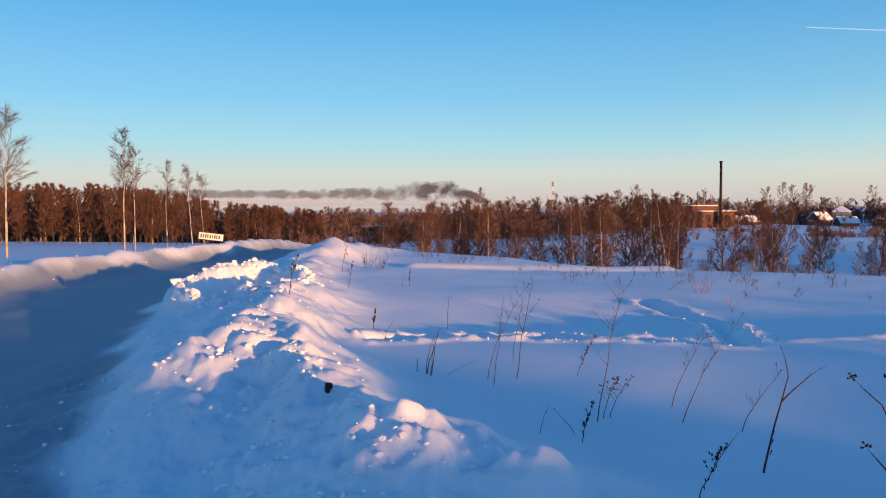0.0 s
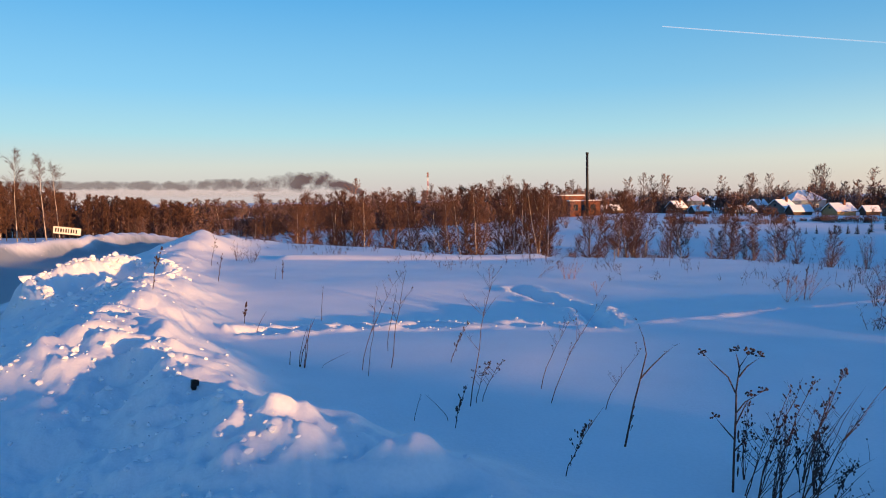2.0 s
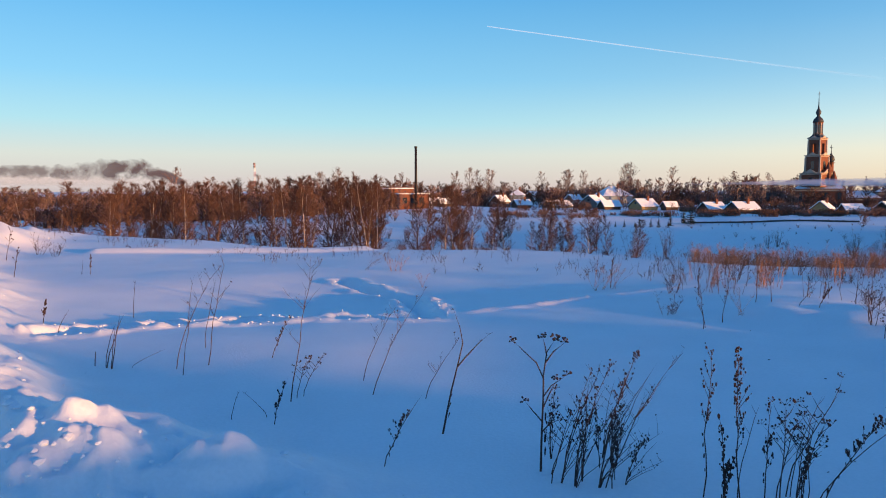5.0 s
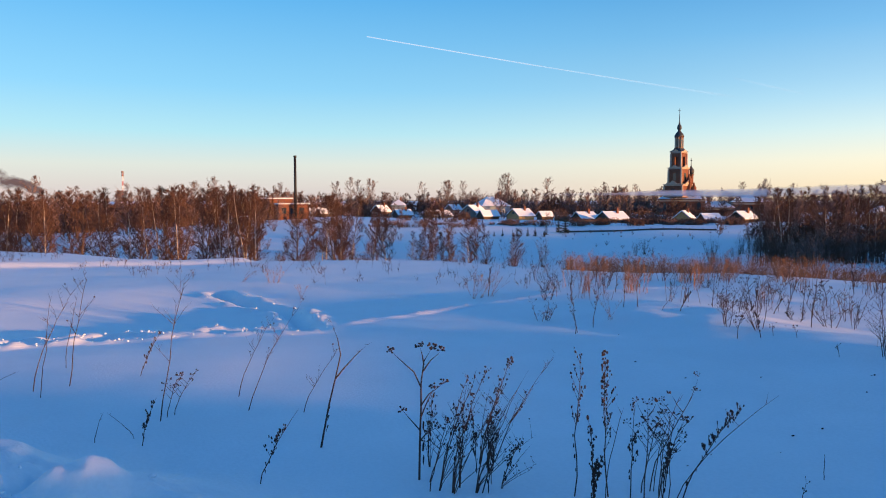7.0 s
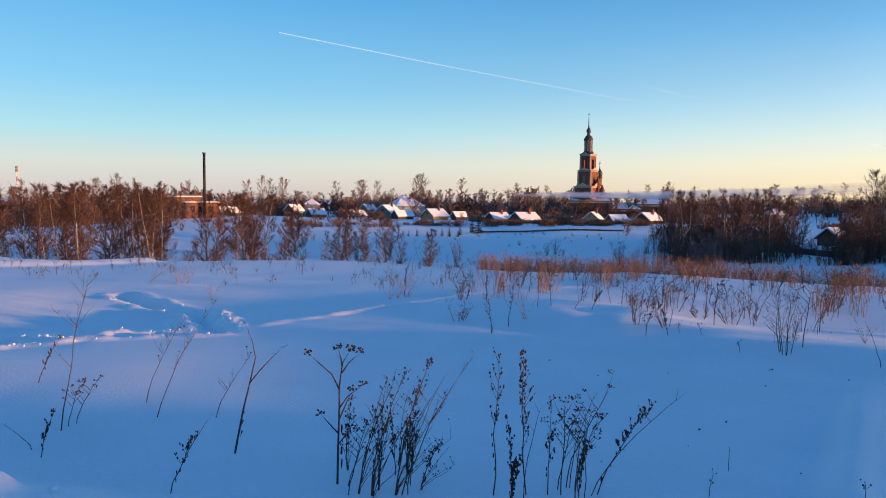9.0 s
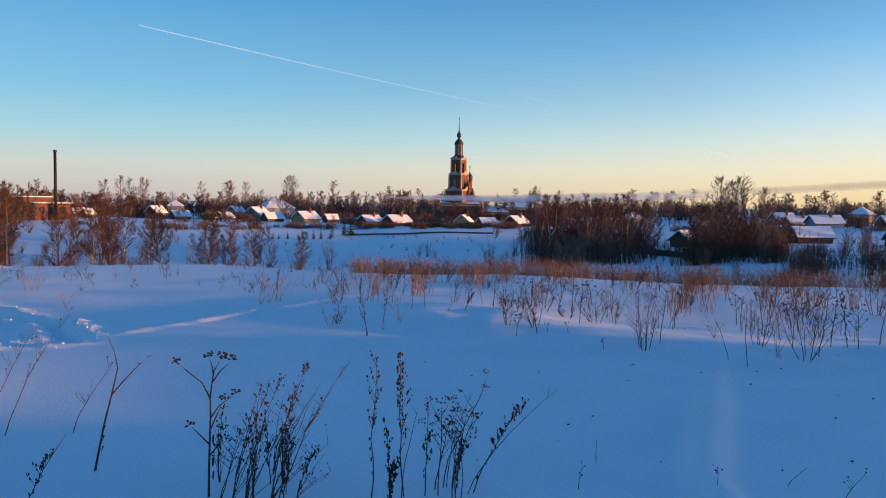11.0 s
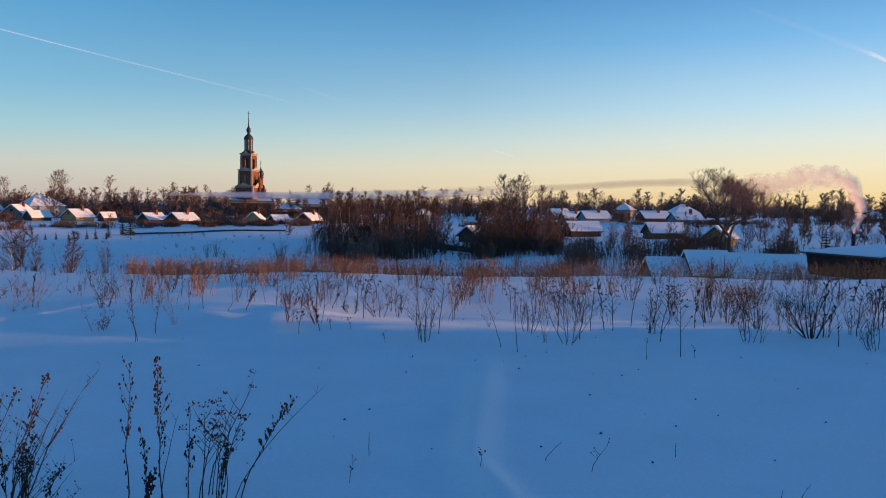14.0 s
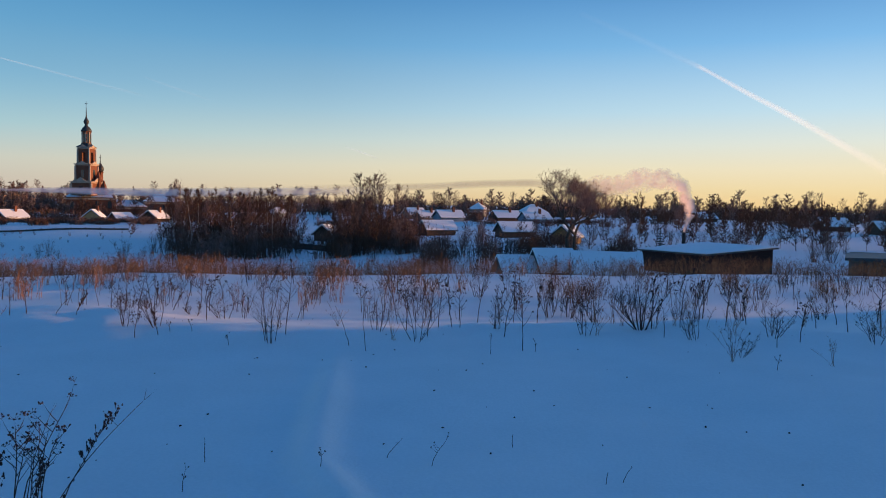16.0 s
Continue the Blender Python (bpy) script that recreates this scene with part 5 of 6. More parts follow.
DARK_SMOKE = vapour("dark_smoke", (0.10, 0.085, 0.10), 0.95, 0.022, 0.0, (0.75, 1.45), 2.6)
PALE_SMOKE = vapour("pale_smoke", (0.56, 0.48, 0.47), 0.45, 0.006)
STEAM = vapour("chimney_steam", (0.97, 0.84, 0.79), 0.9, 0.9, 0.0, (0.7, 1.5), 2.4)
LOW_SMOKE = vapour("low_smoke", (0.85, 0.78, 0.84), 0.75, 0.05, 0.0, (0.7, 1.5))
# contrails get a glow of their own in place of caught sunlight
TRAIL_GLOW = vapour("glowing_contrail_vapour", (0.95, 0.93, 0.90), 0.36, 0.006, 0.35, (0.5, 1.7))
ribbon("smoke_plume", "long dark smoke plume drifting low over the horizon", "smoke",
       smooth_path([(-36, 1.35, 0.30, 0.45), (-24, 1.35, 0.32, 0.55), (-15.7, 1.30, 0.36, 0.7), (-10, 1.25, 0.42, 0.75), (-6.8, 1.28, 0.52, 0.8), (-5.2, 1.34, 0.50, 0.8), (-3.5, 1.32, 0.66, 0.85), (-2.3, 1.45, 0.75, 0.85), (-1.2, 1.5, 0.85, 0.95), (-0.2, 1.55, 0.8, 1.0), (0.6, 1.45, 0.8, 1.0), (1.3, 1.3, 0.65, 1.0), (2.0, 1.12, 0.50, 1.0), (3.3, 0.6, 0.30, 0.9)], 60), 2600, DARK_SMOKE)
ribbon("smoke_haze", "pale haze lying under the smoke plume", "smoke",
       smooth_path([(-38, 0.75, 0.5, 0.6), (-20, 0.75, 0.5, 0.6), (-10, 0.75, 0.55, 0.6), (-3, 0.7, 0.5, 0.5), (4, 0.6, 0.4, 0.1)], 40), 2700, PALE_SMOKE)
ribbon("chimney_smoke", "pinkish white smoke rising and bending from the stove pipe", "smoke",
       smooth_path([(90.32, -1.62, 0.12, 0.9), (90.45, -1.0, 0.26, 1.0), (90.7, -0.2, 0.45, 1.0), (90.4, 0.9, 0.65, 1.0), (89.8, 1.7, 0.8, 0.95), (88.4, 2.1, 0.95, 0.85), (86.6, 1.9, 1.0, 0.75), (84.2, 1.5, 0.9, 0.6), (81.5, 1.3, 0.8, 0.0)], 48), 91, STEAM, 10)
ribbon("chimney_smoke", "thin flat layer of smoke drifting past the church foot", "smoke",
       smooth_path([(37, 0.42, 0.12, 0.0), (43, 0.48, 0.16, 0.5), (47, 0.52, 0.26, 1.0), (50, 0.5, 0.32, 1.0), (54, 0.55, 0.38, 0.9), (59, 0.7, 0.42, 0.7), (64, 0.85, 0.4, 0.5), (69, 1.0, 0.35, 0.0)], 48), 235, LOW_SMOKE, 8)
ribbon("cloud_streak", "thin purple-grey cloud streak low in the evening sky", "cloud",
       smooth_path([(62, 1.15, 0.2, 0.1), (70, 1.30, 0.30, 0.6), (75, 1.6, 0.34, 0.8), (79, 1.75, 0.36, 0.8), (83, 1.7, 0.4, 0.5), (88, 1.6, 0.4, 0.0)], 40), 3500, vapour("cloud_vapour", (0.34, 0.27, 0.29), 0.6, 0.004, 0.0, (0.6, 1.6)), 8, "structure")
for pts in ([(25.2, 11.85, 0.045, 1.0), (31, 10.95, 0.05, 1.0), (37.7, 9.78, 0.055, 0.9), (43, 8.8, 0.06, 0.7), (49.6, 7.5, 0.1, 0.3), (52, 7.0, 0.12, 0.0)],
            [(51.4, 8.4, 0.06, 0.1), (53.6, 7.75, 0.08, 0.3), (55.8, 7.1, 0.07, 0.1)],
            [(65.4, 4.17, 0.06, 0.3), (66.6, 3.8, 0.08, 0.6), (67.8, 3.38, 0.06, 0.4)],
            [(82.5, 13.8, 0.22, 0.03), (87, 11.8, 0.26, 0.10), (90.3, 10.2, 0.22, 0.2), (91.2, 9.75, 0.16, 1.0), (94, 8.1, 0.2, 1.0), (96.9, 6.45, 0.24, 1.0), (100, 4.5, 0.3, 0.7), (103, 2.6, 0.42, 0.3), (106, 1, 0.5, 0.2)]):
    ribbon("contrail", "thin white aircraft contrail across the clear sky", "contrail", smooth_path(pts, 30), 4000, TRAIL_GLOW, 6, "structure")


# ---- sign and marker ----
def sign():
    a, b = polar(-17.72, 46), polar(-15.98, 46)
    za, zb = EYE - 46 * math.tan(radians(1.62)), EYE - 46 * math.tan(radians(1.86))
    t = thing("place_sign", Matrix.Translation((a.x, a.y, za)), "white place-name board on two leaning posts beside the road", "road sign")
    u = Vector((b.x - a.x, b.y - a.y, zb - za))
    w = u.length
    u.normalize()
    n = Vector((a.x, a.y, 0)).normalized()
    up = u.cross(n)
    up = up if up.z > 0 else -up

    def plate(name, x0, x1, z0, z1, y0, y1, mat, parent, label=""):
        bd = Build().box(x0, y0, z0, x1, y1, z1)
        bd.v = [u * v.x + n * v.y + up * v.z for v in bd.v]
        return part(name, bd, mat, parent, label)
    plate("board", 0, w, -0.22, 0.22, 0, 0.03, WHITE, t, "white sign board")
    for x0, x1, z0, z1 in ((0, w, 0.19, 0.22), (0, w, -0.22, -0.19), (0, 0.03, -0.19, 0.19), (w - 0.03, w, -0.19, 0.19)):
        plate("border", x0, x1, z0, z1, -0.012, -0.003, BLACK, t)
    for i, k in enumerate((0.07, 0.06, 0.08, 0.06, 0.07, 0.05, 0.08, 0.06, 0.07)):
        plate("letter_bar", 0.12 + i * 0.125, 0.12 + i * 0.125 + k, -0.10, 0.10, -0.012, -0.003, BLACK, t)
    for x in (0.25, w - 0.2):
        q = u * x
        g = ground_z(a.x + q.x, a.y + q.y) - za - 0.2
        part("post", Build().tube([(q.x + n.x * 0.08, q.y + n.y * 0.08, g), (q.x + n.x * 0.08 - 0.03, q.y + n.y * 0.08, q.z + 0.2)], 0.035, 0.035, 8, False), IRON, t)


sign()
p = Vector((-0.885, 5.78, ground_z(-0.885, 5.78)))
h = thing("marker_peg", pose(p.x, p.y, p.z, 3, 4, 20) @ Matrix.Scale(0.78, 4), "small black ribbed peg stuck in the snowbank", "peg")
part("post", Build().box(-0.028, -0.02, -0.12, 0.012, 0.02, 0.085), BLACK, h)
for i in range(4):
    part("rib", Build().box(-0.034, -0.026, 0.008 + i * 0.02, 0.018, 0.026, 0.017 + i * 0.02), BLACK, h)
part("lug", Build().tube([(0.019, 0, 0.055), (0.034, 0, 0.055)], 0.03, 0.03, 10, False), BLACK, h)


# ---- weeds ----
def stem_path(rnd, h, lean, wander=0.012, n=7):
    out, off = [Vector((0, 0, -0.05))], Vector()
    for i in range(1, n + 1):
        f = i / n
        off += Vector((rnd.uniform(-wander, wander), rnd.uniform(-wander, wander), 0)) * h * 2
        out.append(Vector((lean * (0.65 * f + 0.35 * f * f), 0, h * f)) + off * (1 - f * 0.6))
    return out


def along(path, f):
    k = min(int(f * (len(path) - 1)), len(path) - 2)
    return path[k].lerp(path[k + 1], f * (len(path) - 1) - k)


LABELS = {"stub": "short broken dry stalk in the snow", "stalk": "dry brown reed stalk leaning in the snow", "thin": "thin bent dry stem in the snow",
          "bare": "tall leaning bare weed with forked top", "worm": "dry wormwood stalk with dark seed tufts", "umbel": "dry weed with dark round seed heads",
          "straw": "pale straw-coloured dry grass plume", "bush": "small bare shrubby weed with upswept twigs", "clump": "leaning dry weed with tangled dark seed heads",
          "spike": "dry mugwort with a dense dark seed spike", "bigbush": "wide dark bare shrub on the snowy field"}
wr = random.Random(21)


def weed(kind, az, d, h, lean):
    rnd = wr
    p = spot(az, d)
    cat = "shrub" if kind in ("bush", "bigbush") else "grass" if kind == "straw" else "weed"
    t = thing({"straw": "dry_grass", "bush": "dry_shrub", "bigbush": "dry_shrub"}.get(kind, "dry_weed"), pose(p.x, p.y, p.z, 0, 0, -az), LABELS[kind], cat, "field weeds")
    h = max(h, 0.08)
    k = max(1.0, d / 7.0)
    r = 0.0042 * (0.7 + 0.4 * h) * min(k, 1.9)
    wood, seed = Build(), Build()

    def clot(c, s):
        seed.blob(c, s, s, s * 1.1, rnd, 0.4)

    def side(path, f, length, up, a=None):
        a = rnd.uniform(0, 6.283) if a is None else a
        q = along(path, f)
        return bend(rnd, q, (math.cos(a), math.sin(a), up), length, 3, 0.12, 0.1)
    main = stem_path(rnd, h, lean)
    mat = STRAW if kind == "straw" else STALK
    if kind == "worm" and h < 0.3:
        wood.tube(main, r * 0.7, r * 0.3, 4)
        for _ in range(5):
            b = side(main, rnd.uniform(0.35, 1.0), h * rnd.uniform(0.15, 0.35), 0.9)
            wood.tube(b, r * 0.4, r * 0.15, 3)
            clot(b[-1], rnd.uniform(0.003, 0.006) * min(k, 1.5))
    elif kind == "stub":
        wood.tube(main, r * 1.3, r, 5, False)
    elif kind == "stalk":
        wood.tube(main, r * 1.2, r * 0.4, 4)
        wood.tube(stem_path(rnd, h * 0.8, lean * 0.6), r, r * 0.4, 4)
    elif kind == "thin":
        wood.tube(main, r * 0.75, r * 0.3, 4)
        for f in (0.7, 0.9):
            wood.tube(side(main, f, 0.12 * h, 0.8), r * 0.4, r * 0.15, 3)
    elif kind == "bare":
        wood.tube(main, r, r * 0.3, 5)
        for i in range(9):
            f = rnd.uniform(0.4, 1.0)
            b = side(main, f, h * rnd.uniform(0.08, 0.26), 1.1)
            wood.tube(b, r * 0.5, r * 0.15, 3)
            for _ in range(3):
                wood.tube(side(b, rnd.uniform(0.4, 1), h * rnd.uniform(0.04, 0.09), 0.9), r * 0.3, r * 0.1, 3)
            if rnd.random() < 0.35:
                clot(b[-1], 0.006 * k)
    elif kind in ("worm", "spike", "clump"):
        wood.tube(main, r, r * 0.3, 5)
        n = {"worm": 12, "spike": 16, "clump": 11}[kind]
        for i in range(n):
            f = rnd.uniform(0.3, 0.97)
            b = side(main, f, h * rnd.uniform(0.08, 0.24) * (1.15 - 0.6 * f), 1.9 if kind != "clump" else 1.0)
            wood.tube(b, r * 0.42, r * 0.15, 3)
            for _ in range(5 if kind != "clump" else 3):
                c = along(b, rnd.uniform(0.35, 1.0))
                s = rnd.uniform(0.0025, 0.005) * min(k, 1.5)
                seed.blob(c + Vector((rnd.uniform(-1, 1), rnd.uniform(-1, 1), rnd.uniform(-1, 1))) * 0.006, s, s, s * 1.9, rnd, 0.4)
        if kind == "spike":
            for i in range(int(70 * min(1.0, h / 0.75) ** 1.5)):
                f = rnd.uniform(0.62, 1.0)
                w = 0.02 * (1.1 - abs(f - 0.8) * 2.5) * (0.6 + h * 0.5)
                s = rnd.uniform(0.003, 0.006)
                seed.blob(along(main, f) + Vector((rnd.uniform(-w, w), rnd.uniform(-w, w), 0)), s, s, s * 1.6, rnd, 0.4)
        if kind == "clump":
            for i in range(22):
                f = rnd.choice((0.55, 0.75, 0.95)) + rnd.uniform(-0.04, 0.04)
                clot(along(main, min(f, 1)) + Vector((rnd.uniform(-1, 1), rnd.uniform(-1, 1), rnd.uniform(-0.6, 0.6))) * 0.03, rnd.uniform(0.003, 0.0065))
            wood.tube(stem_path(rnd, h * 0.9, lean * 1.4), r * 0.7, r * 0.2, 4)
            for _ in range(4):
                m = stem_path(rnd, h * rnd.uniform(0.35, 0.95), lean * rnd.uniform(0.5, 1.6) + rnd.uniform(-0.06, 0.06))
                wood.tube(m, r * 0.6, r * 0.2, 4)
                for _ in range(5):
                    bb = side(m, rnd.uniform(0.45, 1.0), h * rnd.uniform(0.06, 0.18), 1.0)
                    wood.tube(bb, r * 0.35, r * 0.12, 3)
                    if rnd.random() < 0.5:
                        clot(bb[-1], 0.0045)
        for i in range(5):
            c = along(main, rnd.uniform(0.15, 0.6))
            seed.blob(c + Vector((rnd.uniform(-.012, .012), 0, 0)), 0.004 * k, 0.002, 0.014, rnd, 0.4)
    elif kind == "umbel":
        wood.tube(main, r, r * 0.5, 5)
        for i in range(6):
            f = 0.45 + 0.5 * i / 6
            b = side(main, f, h * (0.34 - 0.2 * (f - 0.45)) * rnd.uniform(0.7, 1.1), 1.0, rnd.choice((0.1, 3.04)) + rnd.uniform(-0.7, 0.7))
            wood.tube(b, r * 0.6, r * 0.3, 4)
            for _ in range(5):
                e = b[-1] + Vector((rnd.uniform(-1, 1), rnd.uniform(-1, 1), rnd.uniform(0.2, 1))) * 0.03 * (0.5 + h * 0.6)
                wood.tube([b[-1], e], r * 0.25, r * 0.15, 3, False)
                clot(e, rnd.uniform(0.003, 0.006) * min(k, 1.6))
        for _ in range(6):
            e = main[-1] + Vector((rnd.uniform(-1, 1), rnd.uniform(-1, 1), rnd.uniform(0, 1))) * 0.035 * (0.5 + h * 0.6)
            wood.tube([main[-1], e], r * 0.3, r * 0.15, 3, False)
            clot(e, rnd.uniform(0.0035, 0.0065) * min(k, 1.6))
    elif kind == "straw":
        for i in range(7):
            m = stem_path(rnd, h * rnd.uniform(0.45, 1.0), lean + rnd.gauss(0.04, 0.24) * h, 0.015, 5)
            m = [q + Vector((0.06 * rnd.uniform(-1, 1), 0.06 * rnd.uniform(-1, 1), 0)) if j == 0 else q for j, q in enumerate(m)]
            wood.tube(m, r * 0.36, r * 0.12, 3)
            for _ in range(9):
                q = along(m, rnd.uniform(0.6, 1.0))
                wood.tube([q, q + Vector((rnd.uniform(-1, 1), rnd.uniform(-1, 1), rnd.uniform(0.3, 1.5))).normalized() * 0.11 * h], r * 0.3, 0, 3)
    elif kind in ("bush", "bigbush"):
        big = kind == "bigbush"
        for i in range(17 if big else 6):
            a, s = rnd.uniform(0, 6.283), rnd.uniform(0.2, 1.3) if big else rnd.uniform(0.1, 0.8)
            m = bend(rnd, (0.05 * math.cos(a), 0.05 * math.sin(a), -0.04), (math.cos(a) * s + lean / h * 0.5, math.sin(a) * s, 1), h * rnd.uniform(0.6, 1.1), 6, 0.15, 0.08)
            wood.tube(m, r * (1.2 if big else 0.8), r * 0.2, 4)
            for _ in range(8):
                b = side(m, rnd.uniform(0.2, 1.0), h * rnd.uniform(0.12, 0.34), 0.6)
                wood.tube(b, r * 0.36, r * 0.14, 3)
                for _ in range(3):
                    wood.tube(side(b, rnd.uniform(0.3, 1), h * rnd.uniform(0.06, 0.14), 0.8), r * 0.28, r * 0.1, 3)
                if rnd.random() < 0.35:
                    clot(b[-1], 0.005 * min(k, 1.6))
    part("stem", wood, mat, t)
    if seed.v:
        tagged(part("seed_head", seed, SEED, t), kind="stuff")
    return t


def umbel_tall():
    """The tall forked umbellifer."""
    rnd = random.Random(3)
    p = spot(30.42, 4.57)
    t = thing("dry_weed", pose(p.x, p.y, p.z, 0, 0, -30.4), "tall dry umbellifer with forked branches and dark seed heads", "weed", "field weeds")
    wood, seed = Build(), Build()
    main = [Vector((0, 0, -0.05)), Vector((0.004, 0, 0.2)), Vector((0.012, 0.01, 0.45)), Vector((0.012, 0.01, 0.58)), Vector((0.03, 0, 0.72)), Vector((0.078, 0, 0.80))]
    wood.tube(main, 0.008, 0.003, 6)
    for pts in ([(0.012, 0.01, 0.56), (-0.03, 0.02, 0.65), (-0.11, 0.03, 0.72), (-0.165, 0.03, 0.775)], [(0.025, 0, 0.66), (0.07, -0.02, 0.73), (0.14, -0.03, 0.79)],
                [(0.012, 0.01, 0.45), (0.06, -0.03, 0.53), (0.15, -0.05, 0.6)], [(0.01, 0.01, 0.38), (0.05, 0.03, 0.47), (0.09, 0.05, 0.55)],
                [(0.008, 0, 0.30), (-0.05, 0.02, 0.36), (-0.10, 0.02, 0.42)], [(0.008, 0, 0.24), (0.05, -0.03, 0.30), (0.12, -0.05, 0.34)], [(0.03, 0, 0.7), (0.02, 0.03, 0.75), (0.005, 0.05, 0.8)]):
        wood.tube([Vector(q) for q in pts], 0.005, 0.0022, 5)
        for _ in range(8):
            e = Vector(pts[-1]) + Vector((rnd.uniform(-1, 1), rnd.uniform(-1, 1), rnd.uniform(-0.2, 1))) * 0.028
            wood.tube([Vector(pts[-1]), e], 0.0016, 0.001, 3, False)
            seed.blob(e, 0.007, 0.007, 0.006, rnd, 0.4)
    for _ in range(12):
        e = main[-1] + Vector((rnd.uniform(-1, 1), rnd.uniform(-1, 1), rnd.uniform(-0.2, 0.8))) * 0.03
        seed.blob(e, 0.008, 0.008, 0.007, rnd, 0.4)
    for z in (0.12, 0.2, 0.33):
        seed.blob((0.025, 0, z), 0.006, 0.004, 0.03, rnd, 0.4)
    part("stem", wood, STALK, t)
    tagged(part("seed_head", seed, SEED, t), kind="stuff")


def fork_tall():
    p = spot(22.96, 5.23)
    t = thing("dry_weed", pose(p.x, p.y, p.z, 0, 0, -22.96), "tall bare forked stalk leaning in the snow", "weed", "field weeds")
    wood = Build()
    wood.tube([Vector(q) for q in ((-0.012, 0, -0.05), (0.02, 0.01, 0.12), (0.055, 0, 0.3), (0.098, 0, 0.475), (0.134, 0, 0.635), (0.115, 0.01, 0.74), (0.072, 0.01, 0.86))], 0.0085, 0.0022, 6)
    wood.tube([Vector(q) for q in ((0.098, 0, 0.47), (0.16, -0.02, 0.55), (0.24, -0.04, 0.64), (0.31, -0.05, 0.705))], 0.0055, 0.002, 5)
    rnd = random.Random(8)
    for q in ((0.31, -0.05, 0.705), (0.26, -0.04, 0.66), (0.072, 0.01, 0.86), (0.09, 0.01, 0.8)):
        for _ in range(3):
            wood.tube([Vector(q), Vector(q) + Vector((rnd.uniform(-1, 1), rnd.uniform(-1, 1), rnd.uniform(0, 1))) * 0.035], 0.0018, 0.0006, 3)
    for z in (0.15, 0.22, 0.28):
        wood.tube([Vector((0.03 + z * 0.1, 0, z)), Vector((0.015 + z * 0.1, 0.01, z - 0.05))], 0.006, 0.001, 3)
    part("stem", wood, STALK, t)


umbel_tall()
fork_tall()
weed("stub", -2.04, 8.08, 0.14, 0.01)
weed("stalk", -1.36, 7.96, 0.52, 0.17)
weed("stalk", -1.02, 7.88, 0.52, 0.08)
weed("thin", 0.25, 11.64, 0.55, 0.06)
weed("thin", 0.17, 7.86, 0.16, 0.33)
weed("thin", 3.71, 7.39, 0.93, 0.14)
weed("bare", 3.24, 7.65, 0.87, 0.33)
weed("bare", 5.41, 7.69, 1.00, 0.18)
weed("thin", 5.20, 8.53, 0.76, 0.14)
weed("worm", 9.86, 7.80, 0.41, 0.21)
weed("bare", 11.39, 6.17, 1.12, 0.21)
weed("worm", 10.23, 5.62, 0.34, 0.11)
weed("umbel", 11.84, 6.25, 0.32, 0.09)
weed("umbel", 12.33, 6.30, 0.31, 0.14)
weed("thin", 7.22, 5.81, 0.22, 0.07)
weed("thin", 9.86, 5.81, 0.21, -0.19)
weed("bare", 16.66, 6.73, 0.67, 0.28)
weed("bare", 17.37, 6.26, 0.76, 0.37)
weed("worm", 18.54, 4.62, 0.45, 0.25)
weed("bare", 21.38, 6.13, 0.46, 0.26)
weed("straw", 18.65, 16.43, 0.45, 0.07)
weed("straw", 18.35, 16.41, 0.38, -0.07)
weed("straw", 19.03, 16.39, 0.44, 0.13)
weed("straw", 16.49, 16.61, 0.36, 0.26)
weed("straw", 20.74, 14.24, 0.32, 0.02)
weed("worm", -11.48, 10.85, 0.54, 0.13)
weed("bare", -7.57, 20.75, 0.70, 0.12)
weed("bare", -7.08, 16.17, 0.54, 0.08)
weed("worm", -5.32, 11.10, 0.30, 0.03)
weed("thin", -4.44, 10.41, 0.28, 0.14)
weed("bush", -5.68, 23.08, 0.54, 0.09)
weed("bush", -4.75, 22.25, 0.46, 0.20)
weed("worm", -2.57, 17.45, 0.39, 0.03)
weed("thin", -3.08, 17.43, 0.30, 0.03)
weed("clump", 31.88, 4.40, 0.67, 0.19)
weed("clump", 32.96, 4.36, 0.73, 0.22)
weed("clump", 34.66, 4.36, 0.81, 0.21)
weed("worm", 35.72, 4.36, 0.37, 0.05)
weed("clump", 36.54, 4.43, 0.30, 0.13)
weed("umbel", 31.24, 4.39, 0.41, 0.11)
weed("bare", 35.08, 4.36, 0.72, 0.35)
weed("worm", 42.00, 4.36, 0.80, 0.01)
weed("spike", 44.55, 4.40, 0.83, -0.03)
weed("worm", 43.51, 4.36, 0.48, -0.04)
weed("worm", 46.03, 4.43, 0.54, 0.04)
weed("umbel", 47.02, 4.43, 0.54, 0.01)
weed("spike", 48.27, 4.45, 0.32, 0.04)
weed("spike", 49.46, 4.49, 0.56, 0.32)
weed("thin", 48.97, 4.47, 0.64, 0.56)
weed("straw", 33.53, 13.11, 0.50, 0.07)
weed("straw", 34.19, 13.26, 0.51, 0.19)
weed("straw", 34.93, 13.32, 0.53, 0.09)
weed("worm", 34.63, 13.42, 0.52, 0.05)
weed("worm", 40.87, 12.13, 0.41, -0.00)
weed("bare", 44.62, 11.10, 0.44, 0.02)
weed("bare", 45.65, 11.06, 0.48, 0.01)
weed("worm", 48.55, 10.85, 0.30, 0.17)
weed("thin", 47.30, 10.89, 0.25, 0.21)
weed("bush", 51.79, 9.86, 0.54, 0.03)
weed("umbel", 52.50, 9.27, 0.25, 0.04)
weed("bush", 54.02, 9.68, 0.63, 0.02)
weed("worm", 54.80, 9.42, 0.15, -0.02)
weed("worm", 56.28, 9.34, 0.12, -0.03)
weed("worm", 58.88, 8.81, 0.14, -0.02)
weed("bush", 61.70, 8.99, 0.78, -0.02)
weed("straw", 61.31, 9.28, 0.73, 0.04)
weed("umbel", 62.76, 9.28, 0.68, 0.06)
